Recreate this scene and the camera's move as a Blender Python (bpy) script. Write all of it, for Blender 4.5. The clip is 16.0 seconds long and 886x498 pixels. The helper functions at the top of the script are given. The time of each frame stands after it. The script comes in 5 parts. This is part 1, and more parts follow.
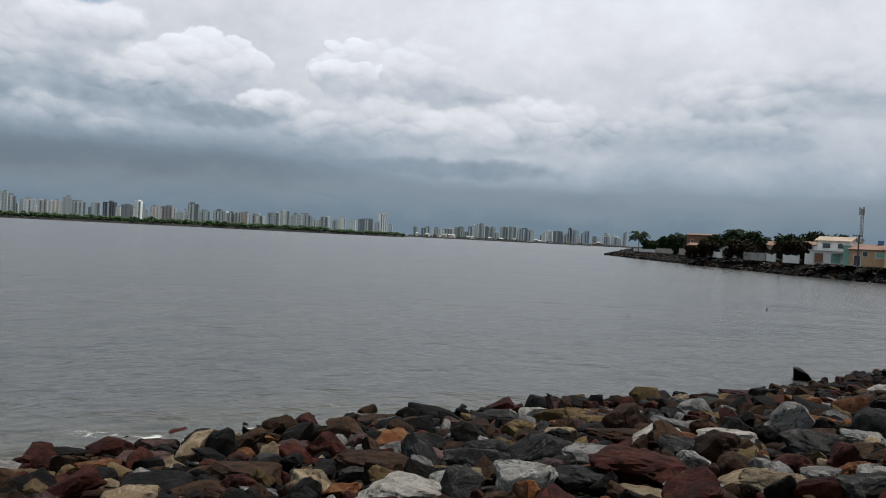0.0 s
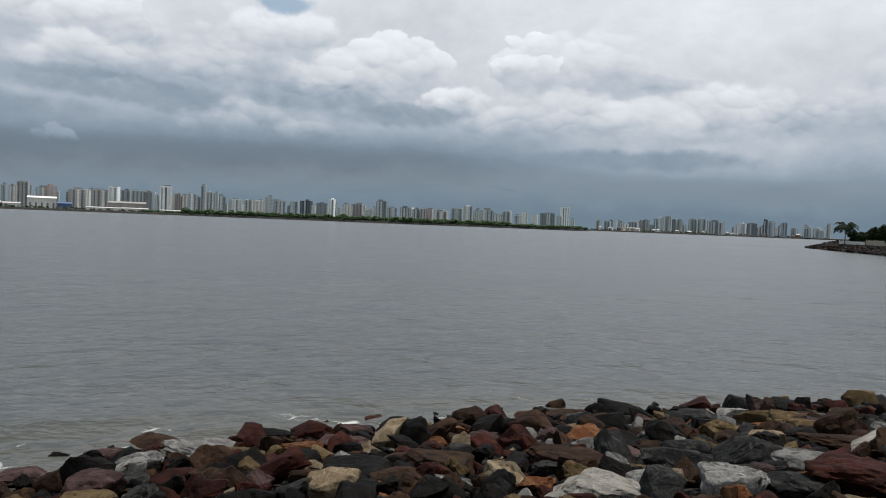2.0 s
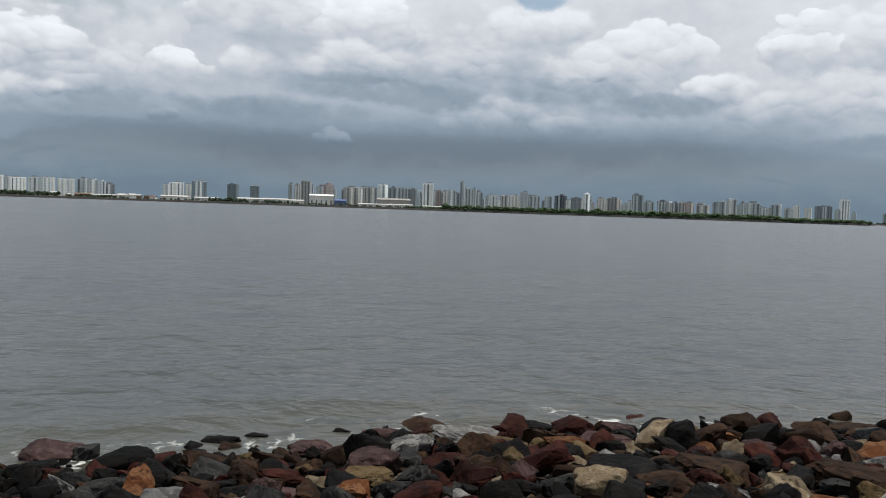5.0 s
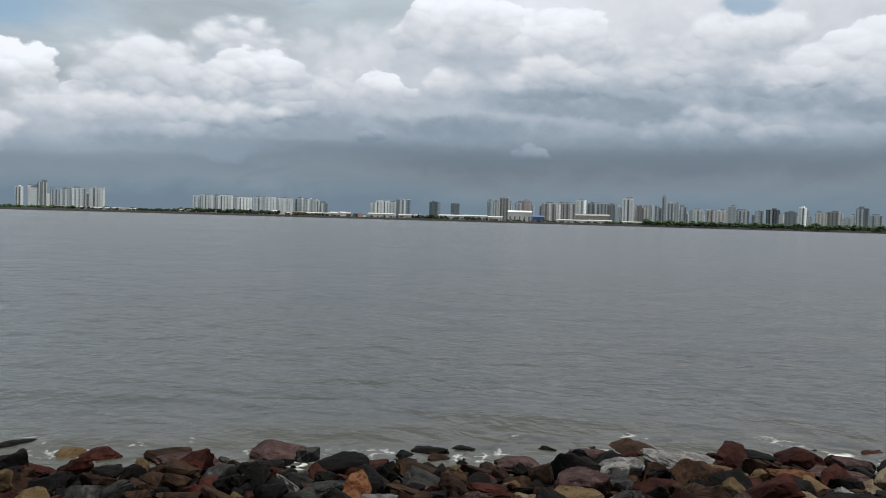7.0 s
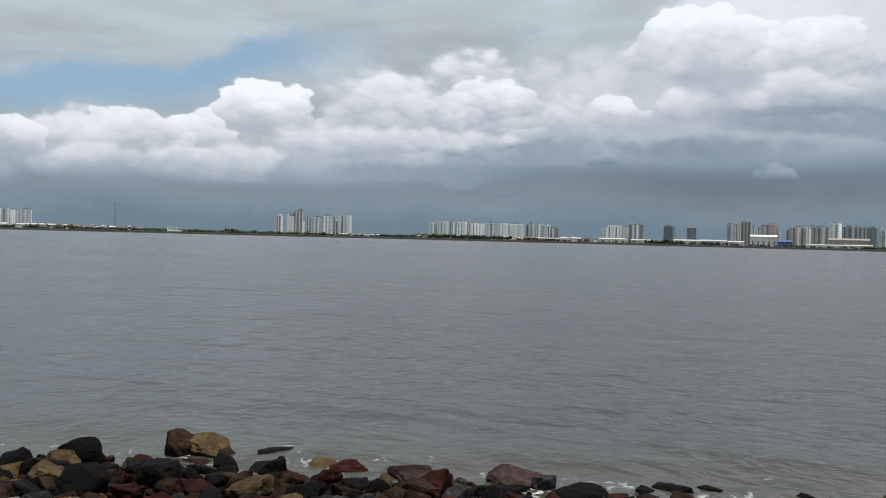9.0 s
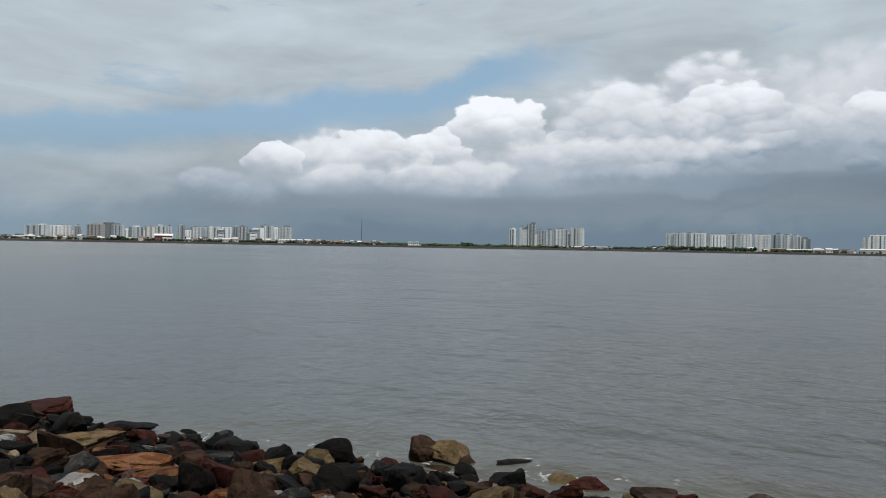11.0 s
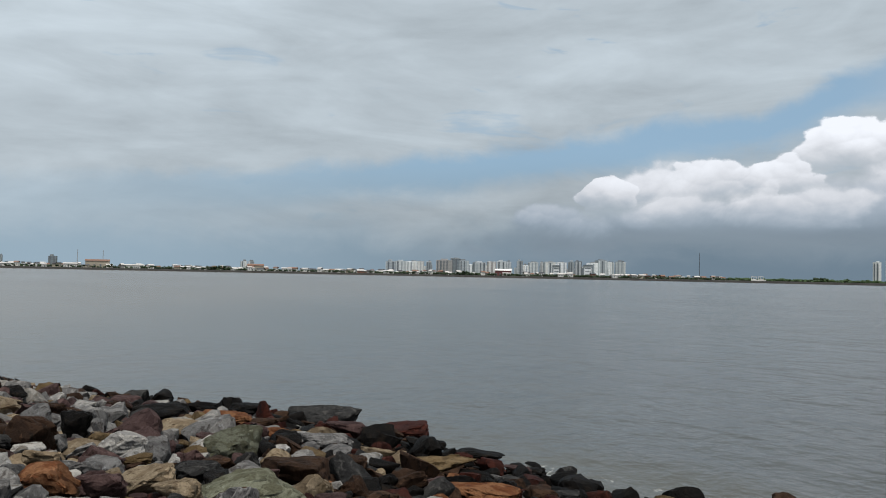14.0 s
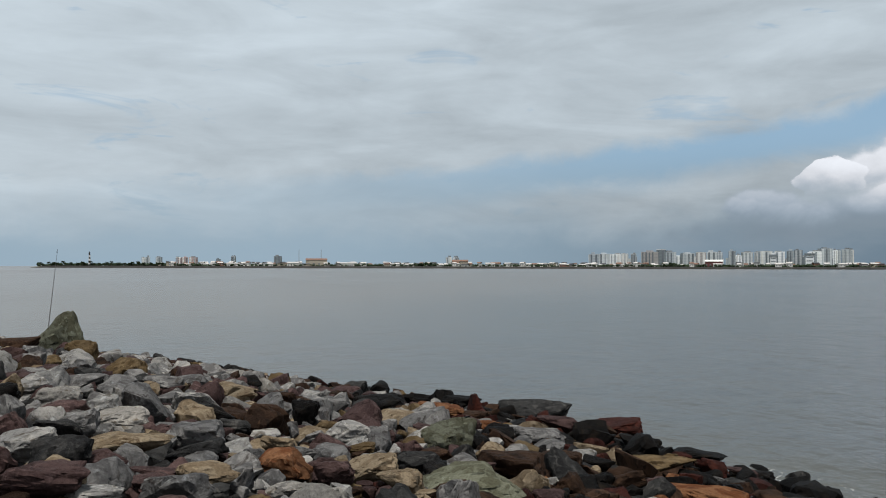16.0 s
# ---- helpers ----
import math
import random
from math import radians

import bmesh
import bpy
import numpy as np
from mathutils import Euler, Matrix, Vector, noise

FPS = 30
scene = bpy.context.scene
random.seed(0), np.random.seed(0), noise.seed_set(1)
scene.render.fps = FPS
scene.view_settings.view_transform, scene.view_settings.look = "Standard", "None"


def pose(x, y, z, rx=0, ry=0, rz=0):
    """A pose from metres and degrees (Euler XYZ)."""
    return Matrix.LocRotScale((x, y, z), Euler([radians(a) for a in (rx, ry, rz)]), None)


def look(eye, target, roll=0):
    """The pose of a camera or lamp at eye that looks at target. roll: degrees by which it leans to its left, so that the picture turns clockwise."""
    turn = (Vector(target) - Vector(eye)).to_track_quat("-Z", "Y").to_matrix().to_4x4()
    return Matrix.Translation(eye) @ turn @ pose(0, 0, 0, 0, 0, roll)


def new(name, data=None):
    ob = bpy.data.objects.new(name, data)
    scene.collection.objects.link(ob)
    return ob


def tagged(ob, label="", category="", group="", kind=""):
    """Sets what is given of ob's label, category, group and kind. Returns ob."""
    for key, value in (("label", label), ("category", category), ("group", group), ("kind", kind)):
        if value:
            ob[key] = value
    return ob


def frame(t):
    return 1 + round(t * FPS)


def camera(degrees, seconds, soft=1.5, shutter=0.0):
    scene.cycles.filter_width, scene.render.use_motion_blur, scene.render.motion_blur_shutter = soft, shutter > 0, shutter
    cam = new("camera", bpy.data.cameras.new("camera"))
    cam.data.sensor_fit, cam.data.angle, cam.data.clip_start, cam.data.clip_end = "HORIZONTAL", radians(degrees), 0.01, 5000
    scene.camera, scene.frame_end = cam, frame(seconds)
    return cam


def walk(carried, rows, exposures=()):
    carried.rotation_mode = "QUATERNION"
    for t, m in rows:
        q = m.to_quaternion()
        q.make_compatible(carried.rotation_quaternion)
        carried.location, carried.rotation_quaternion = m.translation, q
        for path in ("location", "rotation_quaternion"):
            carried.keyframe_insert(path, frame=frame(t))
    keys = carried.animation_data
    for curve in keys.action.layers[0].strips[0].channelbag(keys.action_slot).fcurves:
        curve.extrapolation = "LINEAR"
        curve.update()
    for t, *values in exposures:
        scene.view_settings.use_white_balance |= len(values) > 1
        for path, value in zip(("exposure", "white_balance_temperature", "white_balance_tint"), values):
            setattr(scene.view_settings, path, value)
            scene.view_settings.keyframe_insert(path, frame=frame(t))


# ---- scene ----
cam = camera(57.0, 16.0, soft=1.0)
# seconds, eye (x, y, z), yaw, pitch, roll; water level is z = 0
ROWS = [
    (0, 0.000, 0.000, 4.497, -0.00, -0.85, -2.89),
    (0.5, -0.028, 0.041, 4.478, 3.00, -1.40, -2.90),
    (1, -0.064, 0.080, 4.465, 6.27, -1.75, -2.66),
    (1.5, -0.112, 0.095, 4.459, 9.66, -1.77, -2.45),
    (2, -0.137, 0.115, 4.449, 12.72, -1.81, -2.26),
    (2.5, -0.156, 0.144, 4.445, 15.86, -2.04, -1.95),
    (3, -0.185, 0.146, 4.442, 18.87, -2.32, -1.69),
    (3.5, -0.208, 0.142, 4.442, 21.86, -2.51, -1.57),
    (4, -0.245, 0.143, 4.443, 24.54, -2.65, -1.64),
    (6.5, -0.453, 0.073, 4.430, 40.60, -2.50, -1.91),
    (7, -0.517, 0.090, 4.426, 44.24, -2.13, -1.61),
    (7.5, -0.565, 0.086, 4.427, 48.19, -1.79, -1.43),
    (8, -0.616, 0.077, 4.415, 52.20, -1.40, -1.32),
    (8.5, -0.682, 0.096, 4.414, 56.09, -1.09, -1.39),
    (9, -0.743, 0.111, 4.402, 60.33, -0.79, -1.46),
    (11.5, -1.085, 0.100, 4.358, 80.36, 0.13, -1.04),
    (12, -1.142, 0.062, 4.362, 84.07, 0.67, -1.18),
    (12.5, -1.203, 0.043, 4.366, 87.65, 1.16, -1.27),
    (13, -1.271, 0.018, 4.370, 91.58, 1.48, -1.39),
    (13.5, -1.334, -0.031, 4.363, 95.68, 1.77, -1.31),
    (14, -1.406, -0.090, 4.349, 99.67, 1.77, -1.16),
    (14.5, -1.406, -0.110, 4.347, 103.18, 1.65, -0.93),
    (15, -1.463, -0.166, 4.344, 106.68, 1.50, -0.83),
    (15.5, -1.500, -0.204, 4.342, 110.27, 1.37, -0.46),
    (16, -1.534, -0.244, 4.334, 113.81, 1.20, -0.11),
]
walk(cam, [(t, pose(x, y, z, 90 + pitch, roll, yaw)) for t, x, y, z, yaw, pitch, roll in ROWS])

# ---------------------------------------------------------------- node tools
class Net:
    """Short hand for building a node tree."""

    def __init__(self, tree):
        self.tree = tree
        tree.nodes.clear()

    def put(self, value, socket):
        if isinstance(value, bpy.types.NodeSocket):
            self.tree.links.new(value, socket)
        else:
            socket.default_value = value

    def node(self, kind, ins=(), operation=None, use_clamp=None, data_type=None, blend_type=None, interpolation_type=None, feature=None, normalize=None, attribute_name=None):
        n = self.tree.nodes.new(kind)
        if operation: n.operation = operation
        if use_clamp: n.use_clamp = use_clamp
        if data_type: n.data_type = data_type
        if blend_type: n.blend_type = blend_type
        if interpolation_type: n.interpolation_type = interpolation_type
        if feature: n.feature = feature
        if normalize: n.normalize = normalize
        if attribute_name: n.attribute_name = attribute_name
        for k, val in dict(ins).items():
            self.put(val, n.inputs[k])
        return n

    def math(self, op, a, b=0.0, c=0.0, clamp=False):
        n = self.node("ShaderNodeMath", {0: a, 1: b, 2: c}, operation=op, use_clamp=clamp)
        return n.outputs[0]

    def vec(self, op, a, b=(0, 0, 0)):
        n = self.node("ShaderNodeVectorMath", {0: a, 1: b}, operation=op)
        return n.outputs[0]

    def step(self, v, lo, hi, a=0.0, b=1.0):
        n = self.node("ShaderNodeMapRange", {0: v, 1: lo, 2: hi, 3: a, 4: b}, interpolation_type="SMOOTHSTEP")
        return n.outputs[0]

    def mix(self, k, a, b, blend="MIX"):
        n = self.node("ShaderNodeMix", {0: k}, data_type="RGBA", blend_type=blend)
        self.put(a, n.inputs[6])
        self.put(b, n.inputs[7])
        return n.outputs[2]

    def noise(self, co, scale, detail=4.0, rough=0.55, distortion=0.0):
        n = self.node("ShaderNodeTexNoise", {"Vector": co, "Scale": scale, "Detail": detail, "Roughness": rough, "Distortion": distortion})
        return n.outputs[0]

    def curve(self, v, points, lo, hi, top):
        """A smooth curve through (position, value) points; v runs from lo to hi and values up to top."""
        n = self.tree.nodes.new("ShaderNodeFloatCurve")
        c = n.mapping.curves[0]
        pts = [((x - lo) / (hi - lo), y / top) for x, y in points]
        c.points[0].location, c.points[1].location = pts[0], pts[-1]
        for q in pts[1:-1]:
            c.points.new(*q)
        n.mapping.update()
        self.put(self.math("DIVIDE", self.math("SUBTRACT", v, lo), hi - lo), n.inputs["Value"])
        return self.math("MULTIPLY", n.outputs[0], top)


# ---------------------------------------------------------------- sky, sun
SUN_EL, SUN_AZ = 75.0, -62.0        # degrees; azimuth counts to the left from +y

world = bpy.data.worlds.new("sky")
scene.world = world
world.use_nodes = True
w = Net(world.node_tree)
way = w.vec("NORMALIZE", w.node("ShaderNodeTexCoord").outputs["Generated"])
xyz = w.node("ShaderNodeSeparateXYZ", {0: way}).outputs
az = w.math("DEGREES", w.math("ARCTAN2", w.math("MULTIPLY", xyz[0], -1.0), xyz[1]))
el = w.math("DEGREES", w.math("ARCSINE", xyz[2]))
el = w.math("MAXIMUM", el, 0.0)
flat = w.vec("MULTIPLY", way, (1, 1, 1.5))
streak = w.vec("MULTIPLY", way, (1, 1, 4.2))

blue_tex = w.node("ShaderNodeTexSky")
blue_tex.sky_type, blue_tex.sun_disc, blue_tex.sun_elevation, blue_tex.sun_rotation = "NISHITA", False, radians(SUN_EL), radians(-SUN_AZ)
blue = w.vec("MULTIPLY", blue_tex.outputs[0], (0.10, 0.10, 0.10))
side = w.step(az, 82.0, 128.0)                       # the clearer part of the sky
haze = w.mix(side, (0.165, 0.225, 0.28, 1), (0.32, 0.42, 0.50, 1))
clear = w.mix(w.step(el, 2.0, 9.0), haze, w.mix(0.25, (0.30, 0.46, 0.61, 1), blue))

# high thin sheet with streaks and a few holes
sheet_n = w.noise(streak, 4.5, 6.0, 0.55, 0.6)
sheet_f = w.noise(streak, 13.0, 5.0, 0.6, 0.3)
sheet_v = w.math("ADD", w.math("MULTIPLY", sheet_n, 0.62), w.math("MULTIPLY", sheet_f, 0.16))
sheet_v = w.math("ADD", sheet_v, w.math("MULTIPLY", w.step(el, 4.0, 16.0), 0.14))
sheet_v = w.math("ADD", w.math("MULTIPLY", sheet_v, 0.66), w.step(az, 130.0, 104.0, 0.28, 0.20))
sheet_c = w.mix(1.0, (0.90, 1.0, 1.07, 1), w.node("ShaderNodeCombineXYZ", {0: sheet_v, 1: sheet_v, 2: sheet_v}).outputs[0], "MULTIPLY")

top = w.curve(az, [(-180, 30), (-60, 30), (0, 30), (32, 28), (40, 22), (46, 15), (52, 12), (60, 11), (66, 9.4), (72, 7.4), (78, 5.8), (84, 5.2), (90, 4.6),
                   (95, 3.4), (101, 1.4), (112, 0), (180, 0)], -180, 180, 30)
wob = w.math("SUBTRACT", w.noise(flat, 9.0, 7.0, 0.6, 0.4), 0.5)
gap_el = w.curve(az, [(-180, 20), (60, 15), (66, 13.4), (72, 12.4), (77, 10.4), (84, 9.5), (90, 8.8), (96, 7.8), (104, 6.8), (116, 5.4), (130, 4.6), (180, 4)], -180, 180, 20)
gap_d = w.math("SUBTRACT", w.math("ADD", el, w.math("MULTIPLY", wob, 3.5)), gap_el)
gap = w.math("MULTIPLY", w.step(gap_d, -2.6, -0.4), w.step(gap_d, 1.7, 0.3))
gap = w.math("MULTIPLY", gap, w.step(az, 64.0, 74.0))
gap = w.math("MULTIPLY", gap, w.step(az, 150.0, 96.0))
sheet_a = w.math("MULTIPLY", w.step(w.math("ADD", el, w.math("MULTIPLY", wob, 4.0)), 0.5, 5.5), w.math("SUBTRACT", 1.0, w.math("MULTIPLY", gap, 0.95)))
hole = w.step(w.noise(streak, 6.5, 4.0, 0.6, 0.8), 0.60, 0.72)
sheet_a = w.math("MULTIPLY", sheet_a, w.math("SUBTRACT", 0.97, w.math("MULTIPLY", hole, 0.45)))
sky = w.mix(sheet_a, clear, sheet_c)


bend = w.node("ShaderNodeTexNoise", {"Vector": flat, "Scale": 4.0, "Detail": 3.0, "Roughness": 0.5}).outputs["Color"]
bent = w.vec("ADD", flat, w.vec("MULTIPLY", w.vec("SUBTRACT", bend, (0.5, 0.5, 0.5)), (0.07, 0.07, 0.05)))


def heads(scale, smooth, shift):
    """Heaped cloud heads as overlapping balls: how near the ball's middle, and how far towards its lit upper side."""
    co = w.vec("ADD", bent, shift)
    n = w.node("ShaderNodeTexVoronoi", {"Vector": co, "Scale": scale, "Smoothness": smooth}, feature="SMOOTH_F1")
    rel = w.vec("MULTIPLY", w.vec("SUBTRACT", co, n.outputs["Position"]), (scale, scale, scale))
    lit = w.node("ShaderNodeVectorMath", {0: rel, 1: (0.20, 0.05, 1.0)}, operation="DOT_PRODUCT").outputs["Value"]
    return w.math("SUBTRACT", 1.0, n.outputs["Distance"]), lit


n2, l2 = heads(19.0, 0.30, (0, 0, 0))
n3, l3 = heads(46.0, 0.35, (0.1, 0, 0))
fluff = w.math("SUBTRACT", w.noise(bent, 34.0, 6.0, 0.62), 0.5)
lobes = w.math("ADD", w.math("MULTIPLY", w.math("SUBTRACT", n2, 0.55), 0.75), w.math("ADD", w.math("MULTIPLY", w.math("SUBTRACT", n3, 0.55), 0.50), w.math("MULTIPLY", fluff, 0.55)))
edge = w.math("ADD", w.math("SUBTRACT", top, el), w.math("MULTIPLY", lobes, 2.2))
bank_a = w.math("MULTIPLY", w.step(edge, -1.3, 1.3), w.step(w.math("ADD", el, w.math("MULTIPLY", wob, 4.0)), 0.5, 4.5, 0.0, 1.0))
# the dark flat base reaches higher in the middle of the view than at its ends
lift = w.math("ADD", w.step(az, 16.0, -6.0, 0.0, 1.5), w.step(az, 54.0, 70.0, 0.0, 1.7))
high = w.math("ADD", w.math("ADD", el, w.math("MULTIPLY", lift, w.step(el, 1.5, 4.0))), w.math("MULTIPLY", wob, 1.4))
tone = w.curve(high, [(0, 0.25), (1.2, 0.26), (2.6, 0.235), (4.0, 0.25), (5.4, 0.35), (7, 0.48), (9, 0.58), (11, 0.65), (13.5, 0.72), (17, 0.75), (40, 0.70), (90, 0.66)], 0, 90, 1.0)
broad = w.math("SUBTRACT", w.noise(flat, 5.0, 3.0, 0.5, 0.3), 0.5)
grow = w.step(high, 3.6, 7.5)
tone = w.math("ADD", tone, w.math("MULTIPLY", grow, w.math("MULTIPLY", broad, 0.42)))
heavy = w.math("MULTIPLY", w.step(az, 4.0, 20.0), w.step(az, 58.0, 44.0))
tone = w.math("MULTIPLY_ADD", w.math("MULTIPLY", heavy, w.step(el, 7.0, 4.5)), -0.045, tone)
wa = w.math("ADD", az, w.math("MULTIPLY", w.math("SUBTRACT", w.noise(flat, 11.0, 4.0, 0.55), 0.5), 4.0))
we = w.math("ADD", el, w.math("MULTIPLY", wob, 2.2))
cover, crowns = bank_a, 0.0


def puff(ha, he, hw, hh, light):
    """A heaped cloud head by bearing, height, half width and half height in degrees: crisp lit crown, base that melts away."""
    global tone, cover, crowns
    rough = 1.0 if hw > 2.5 else 1.7
    dx = w.math("MULTIPLY_ADD", wa, 1 / hw, -ha / hw)
    dy = w.math("MULTIPLY_ADD", we, 1 / hh, -he / hh)
    rr = w.math("SUBTRACT", w.math("MULTIPLY_ADD", dx, dx, w.math("MULTIPLY", dy, dy)), w.math("MULTIPLY", lobes, rough))
    blur = 0.10 if light > 0.7 and hw > 2 else 0.34
    a = w.math("MULTIPLY", w.step(rr, 1.0 + blur, 1.0 - blur), w.step(dy, -1.0, 0.25))
    crown = w.step(w.math("ADD", dy, w.math("MULTIPLY", lobes, 0.5)), -0.8, 0.9, 0.62 * light, 1.17 * light + 0.03)
    tone = w.math("MULTIPLY_ADD", w.math("MULTIPLY", a, 0.92), w.math("SUBTRACT", crown, tone), tone)
    cover = w.math("MAXIMUM", cover, a)
    crowns = w.math("MAXIMUM", crowns, a)


puff(24.8, 9.8, 4.2, 3.3, 0.64)
puff(-25.2, 9.9, 4.2, 2.3, 0.56)
puff(-18.1, 9.3, 4.6, 2.4, 0.58)
puff(-13.5, 7.6, 5.2, 2.1, 0.54)
puff(7.5, 10.9, 2.3, 2.0, 0.74)
puff(3.1, 10.4, 4.7, 2.9, 0.66)
puff(-2.5, 9.7, 2.4, 0.8, 0.50)
puff(24.1, 11.7, 4.6, 2.2, 0.70)
puff(17.0, 10.5, 4.3, 2.3, 0.72)
puff(17.9, 9.4, 5.4, 2.7, 0.66)
puff(11.9, 8.2, 2.3, 1.3, 0.70)
puff(7.3, 10.5, 2.2, 1.3, 0.72)
puff(-6.6, 7.6, 4.3, 2.3, 0.62)
puff(5.7, 7.2, 6.6, 2.1, 0.60)
puff(-0.9, 6.9, 4.3, 2.1, 0.64)
puff(-20.4, 7.3, 4.5, 1.6, 0.50)
puff(22.4, 9.0, 4.7, 1.9, 0.60)
puff(27.9, 9.8, 4.2, 2.2, 0.56)
puff(26.9, 6.3, 4.4, 1.6, 0.48)
puff(35.1, 11.2, 3.6, 2.2, 0.62)
puff(37.2, 11.8, 3.9, 3.0, 0.74)
puff(45.1, 11.9, 3.7, 2.6, 0.72)
puff(58.6, 10.6, 3.9, 2.1, 0.68)
puff(43.7, 13.5, 4.3, 2.5, 0.82)
puff(35.7, 12.3, 3.1, 2.1, 0.74)
puff(36.5, 8.7, 5.4, 2.0, 0.52)
puff(38.3, 9.7, 3.9, 1.7, 0.64)
puff(32.5, 9.5, 4.2, 1.7, 0.56)
puff(53.8, 7.7, 3.9, 2.1, 0.64)
puff(62.7, 7.4, 4.4, 2.1, 0.62)
puff(67.3, 7.1, 2.5, 1.7, 0.72)
puff(47.7, 8.6, 2.3, 1.6, 0.78)
puff(37.9, 4.6, 1.4, 0.6, 0.31)
puff(49.6, 5.3, 1.0, 0.5, 0.34)
puff(22.4, 5.7, 2.8, 1.0, 0.40)
puff(57.7, 9.1, 4.7, 2.3, 0.74)
puff(64.9, 8.5, 4.4, 2.9, 0.70)
puff(42.1, 8.8, 3.7, 1.7, 0.66)
puff(48.4, 8.5, 2.7, 1.6, 0.74)
puff(72.4, 8.2, 3.5, 2.1, 0.86)
puff(77.2, 6.4, 2.9, 1.8, 0.74)
puff(81.0, 5.8, 4.0, 2.4, 0.72)
puff(85.6, 5.8, 3.1, 2.1, 0.69)
puff(88.3, 5.4, 2.1, 1.7, 0.71)
puff(91.6, 3.4, 3.4, 1.6, 0.42)
puff(68.1, 6.0, 4.9, 1.8, 0.64)
puff(59.6, 6.0, 5.1, 1.8, 0.58)
puff(76.6, 4.4, 4.3, 1.5, 0.68)
puff(75.4, 4.7, 3.9, 1.4, 0.60)
puff(83.8, 4.3, 4.3, 1.4, 0.60)


def under(ha, he, hw, hh, dark):
    """The flat grey underside of a heap, soft all round."""
    global tone
    dx = w.math("MULTIPLY_ADD", wa, 1 / hw, -ha / hw)
    dy = w.math("MULTIPLY_ADD", we, 1 / hh, -he / hh)
    a = w.step(w.math("ADD", w.math("MULTIPLY_ADD", dx, dx, w.math("MULTIPLY", dy, dy)), lobes), 1.5, 0.1, 0.0, 0.8)
    tone = w.math("MULTIPLY_ADD", a, w.math("SUBTRACT", dark, tone), tone)


under(21.7, 8.4, 4.6, 1.0, 0.36)
under(15.6, 7.3, 3.1, 0.8, 0.36)
under(-0.4, 4.8, 6.9, 0.8, 0.30)
under(32.8, 7.6, 5.0, 0.9, 0.33)
under(42.6, 6.2, 5.8, 0.8, 0.31)
under(34.3, 7.8, 5.0, 0.8, 0.36)
under(16.2, 7.3, 4.6, 0.8, 0.36)
under(54.5, 6.0, 5.8, 0.9, 0.36)
under(35.6, 7.9, 7.3, 0.9, 0.36)
under(41.9, 10.7, 2.3, 1.3, 0.50)
under(61.9, 4.5, 6.5, 0.8, 0.33)

soft = w.math("MULTIPLY", w.step(w.noise(flat, 6.0, 2.0, 0.5), 0.38, 0.62, 0.35, 1.0), w.math("MULTIPLY_ADD", crowns, 0.85, 0.15))
bumps = w.math("ADD", w.math("MULTIPLY", l2, 0.09), w.math("MULTIPLY", l3, 0.08))
bumps = w.math("ADD", w.math("MULTIPLY", bumps, soft), w.math("MULTIPLY", fluff, 0.15))
tone = w.math("MULTIPLY_ADD", grow, bumps, tone)
bank_a = cover
tone = w.math("MINIMUM", w.math("MAXIMUM", tone, 0.18), 0.95)
warm = w.mix(w.step(tone, 0.2, 0.75), (0.80, 1.0, 1.21, 1), (0.985, 1.0, 1.05, 1))
bank_c = w.mix(1.0, warm, w.node("ShaderNodeCombineXYZ", {0: tone, 1: tone, 2: tone}).outputs[0], "MULTIPLY")
sky = w.mix(bank_a, sky, bank_c)
ox = w.math("MULTIPLY_ADD", wa, 1 / 2.2, -24.0 / 2.2)
oy = w.math("MULTIPLY_ADD", we, 1 / 0.8, -14.3 / 0.8)
rift = w.step(w.math("MULTIPLY_ADD", ox, ox, w.math("MULTIPLY", oy, oy)), 1.3, 0.3, 0.0, 0.7)
sky = w.mix(rift, sky, (0.24, 0.38, 0.52, 1))
back = w.node("ShaderNodeBackground", {"Color": w.vec("MULTIPLY", sky, (0.978, 1.0, 1.02)), "Strength": 1.0})
w.tree.links.new(back.outputs[0], w.node("ShaderNodeOutputWorld").inputs[0])

lamp = bpy.data.lights.new("sun", "SUN")
lamp.energy, lamp.angle, lamp.color = 5.0, radians(10), (1.0, 0.96, 0.90)
sun_dir = Vector((-math.sin(radians(SUN_AZ)) * math.cos(radians(SUN_EL)), math.cos(radians(SUN_AZ)) * math.cos(radians(SUN_EL)), math.sin(radians(SUN_EL))))
sun = new("sun", lamp)
sun.matrix_world = look(sun_dir * 200, (0, 0, 0))
scene.view_settings.exposure = 0.0

# ---------------------------------------------------------------- materials
def material(name):
    m = bpy.data.materials.new(name)
    m.use_nodes = True
    return m, Net(m.node_tree)


def finish(n, ins, bump=None, strength=0.5, distance=0.02):
    if bump is not None:
        b = n.node("ShaderNodeBump", {"Height": bump, "Strength": strength, "Distance": distance})
        ins = dict(ins, Normal=b.outputs[0])
    s = n.node("ShaderNodeBsdfPrincipled", ins)
    n.tree.links.new(s.outputs[0], n.node("ShaderNodeOutputMaterial").inputs[0])


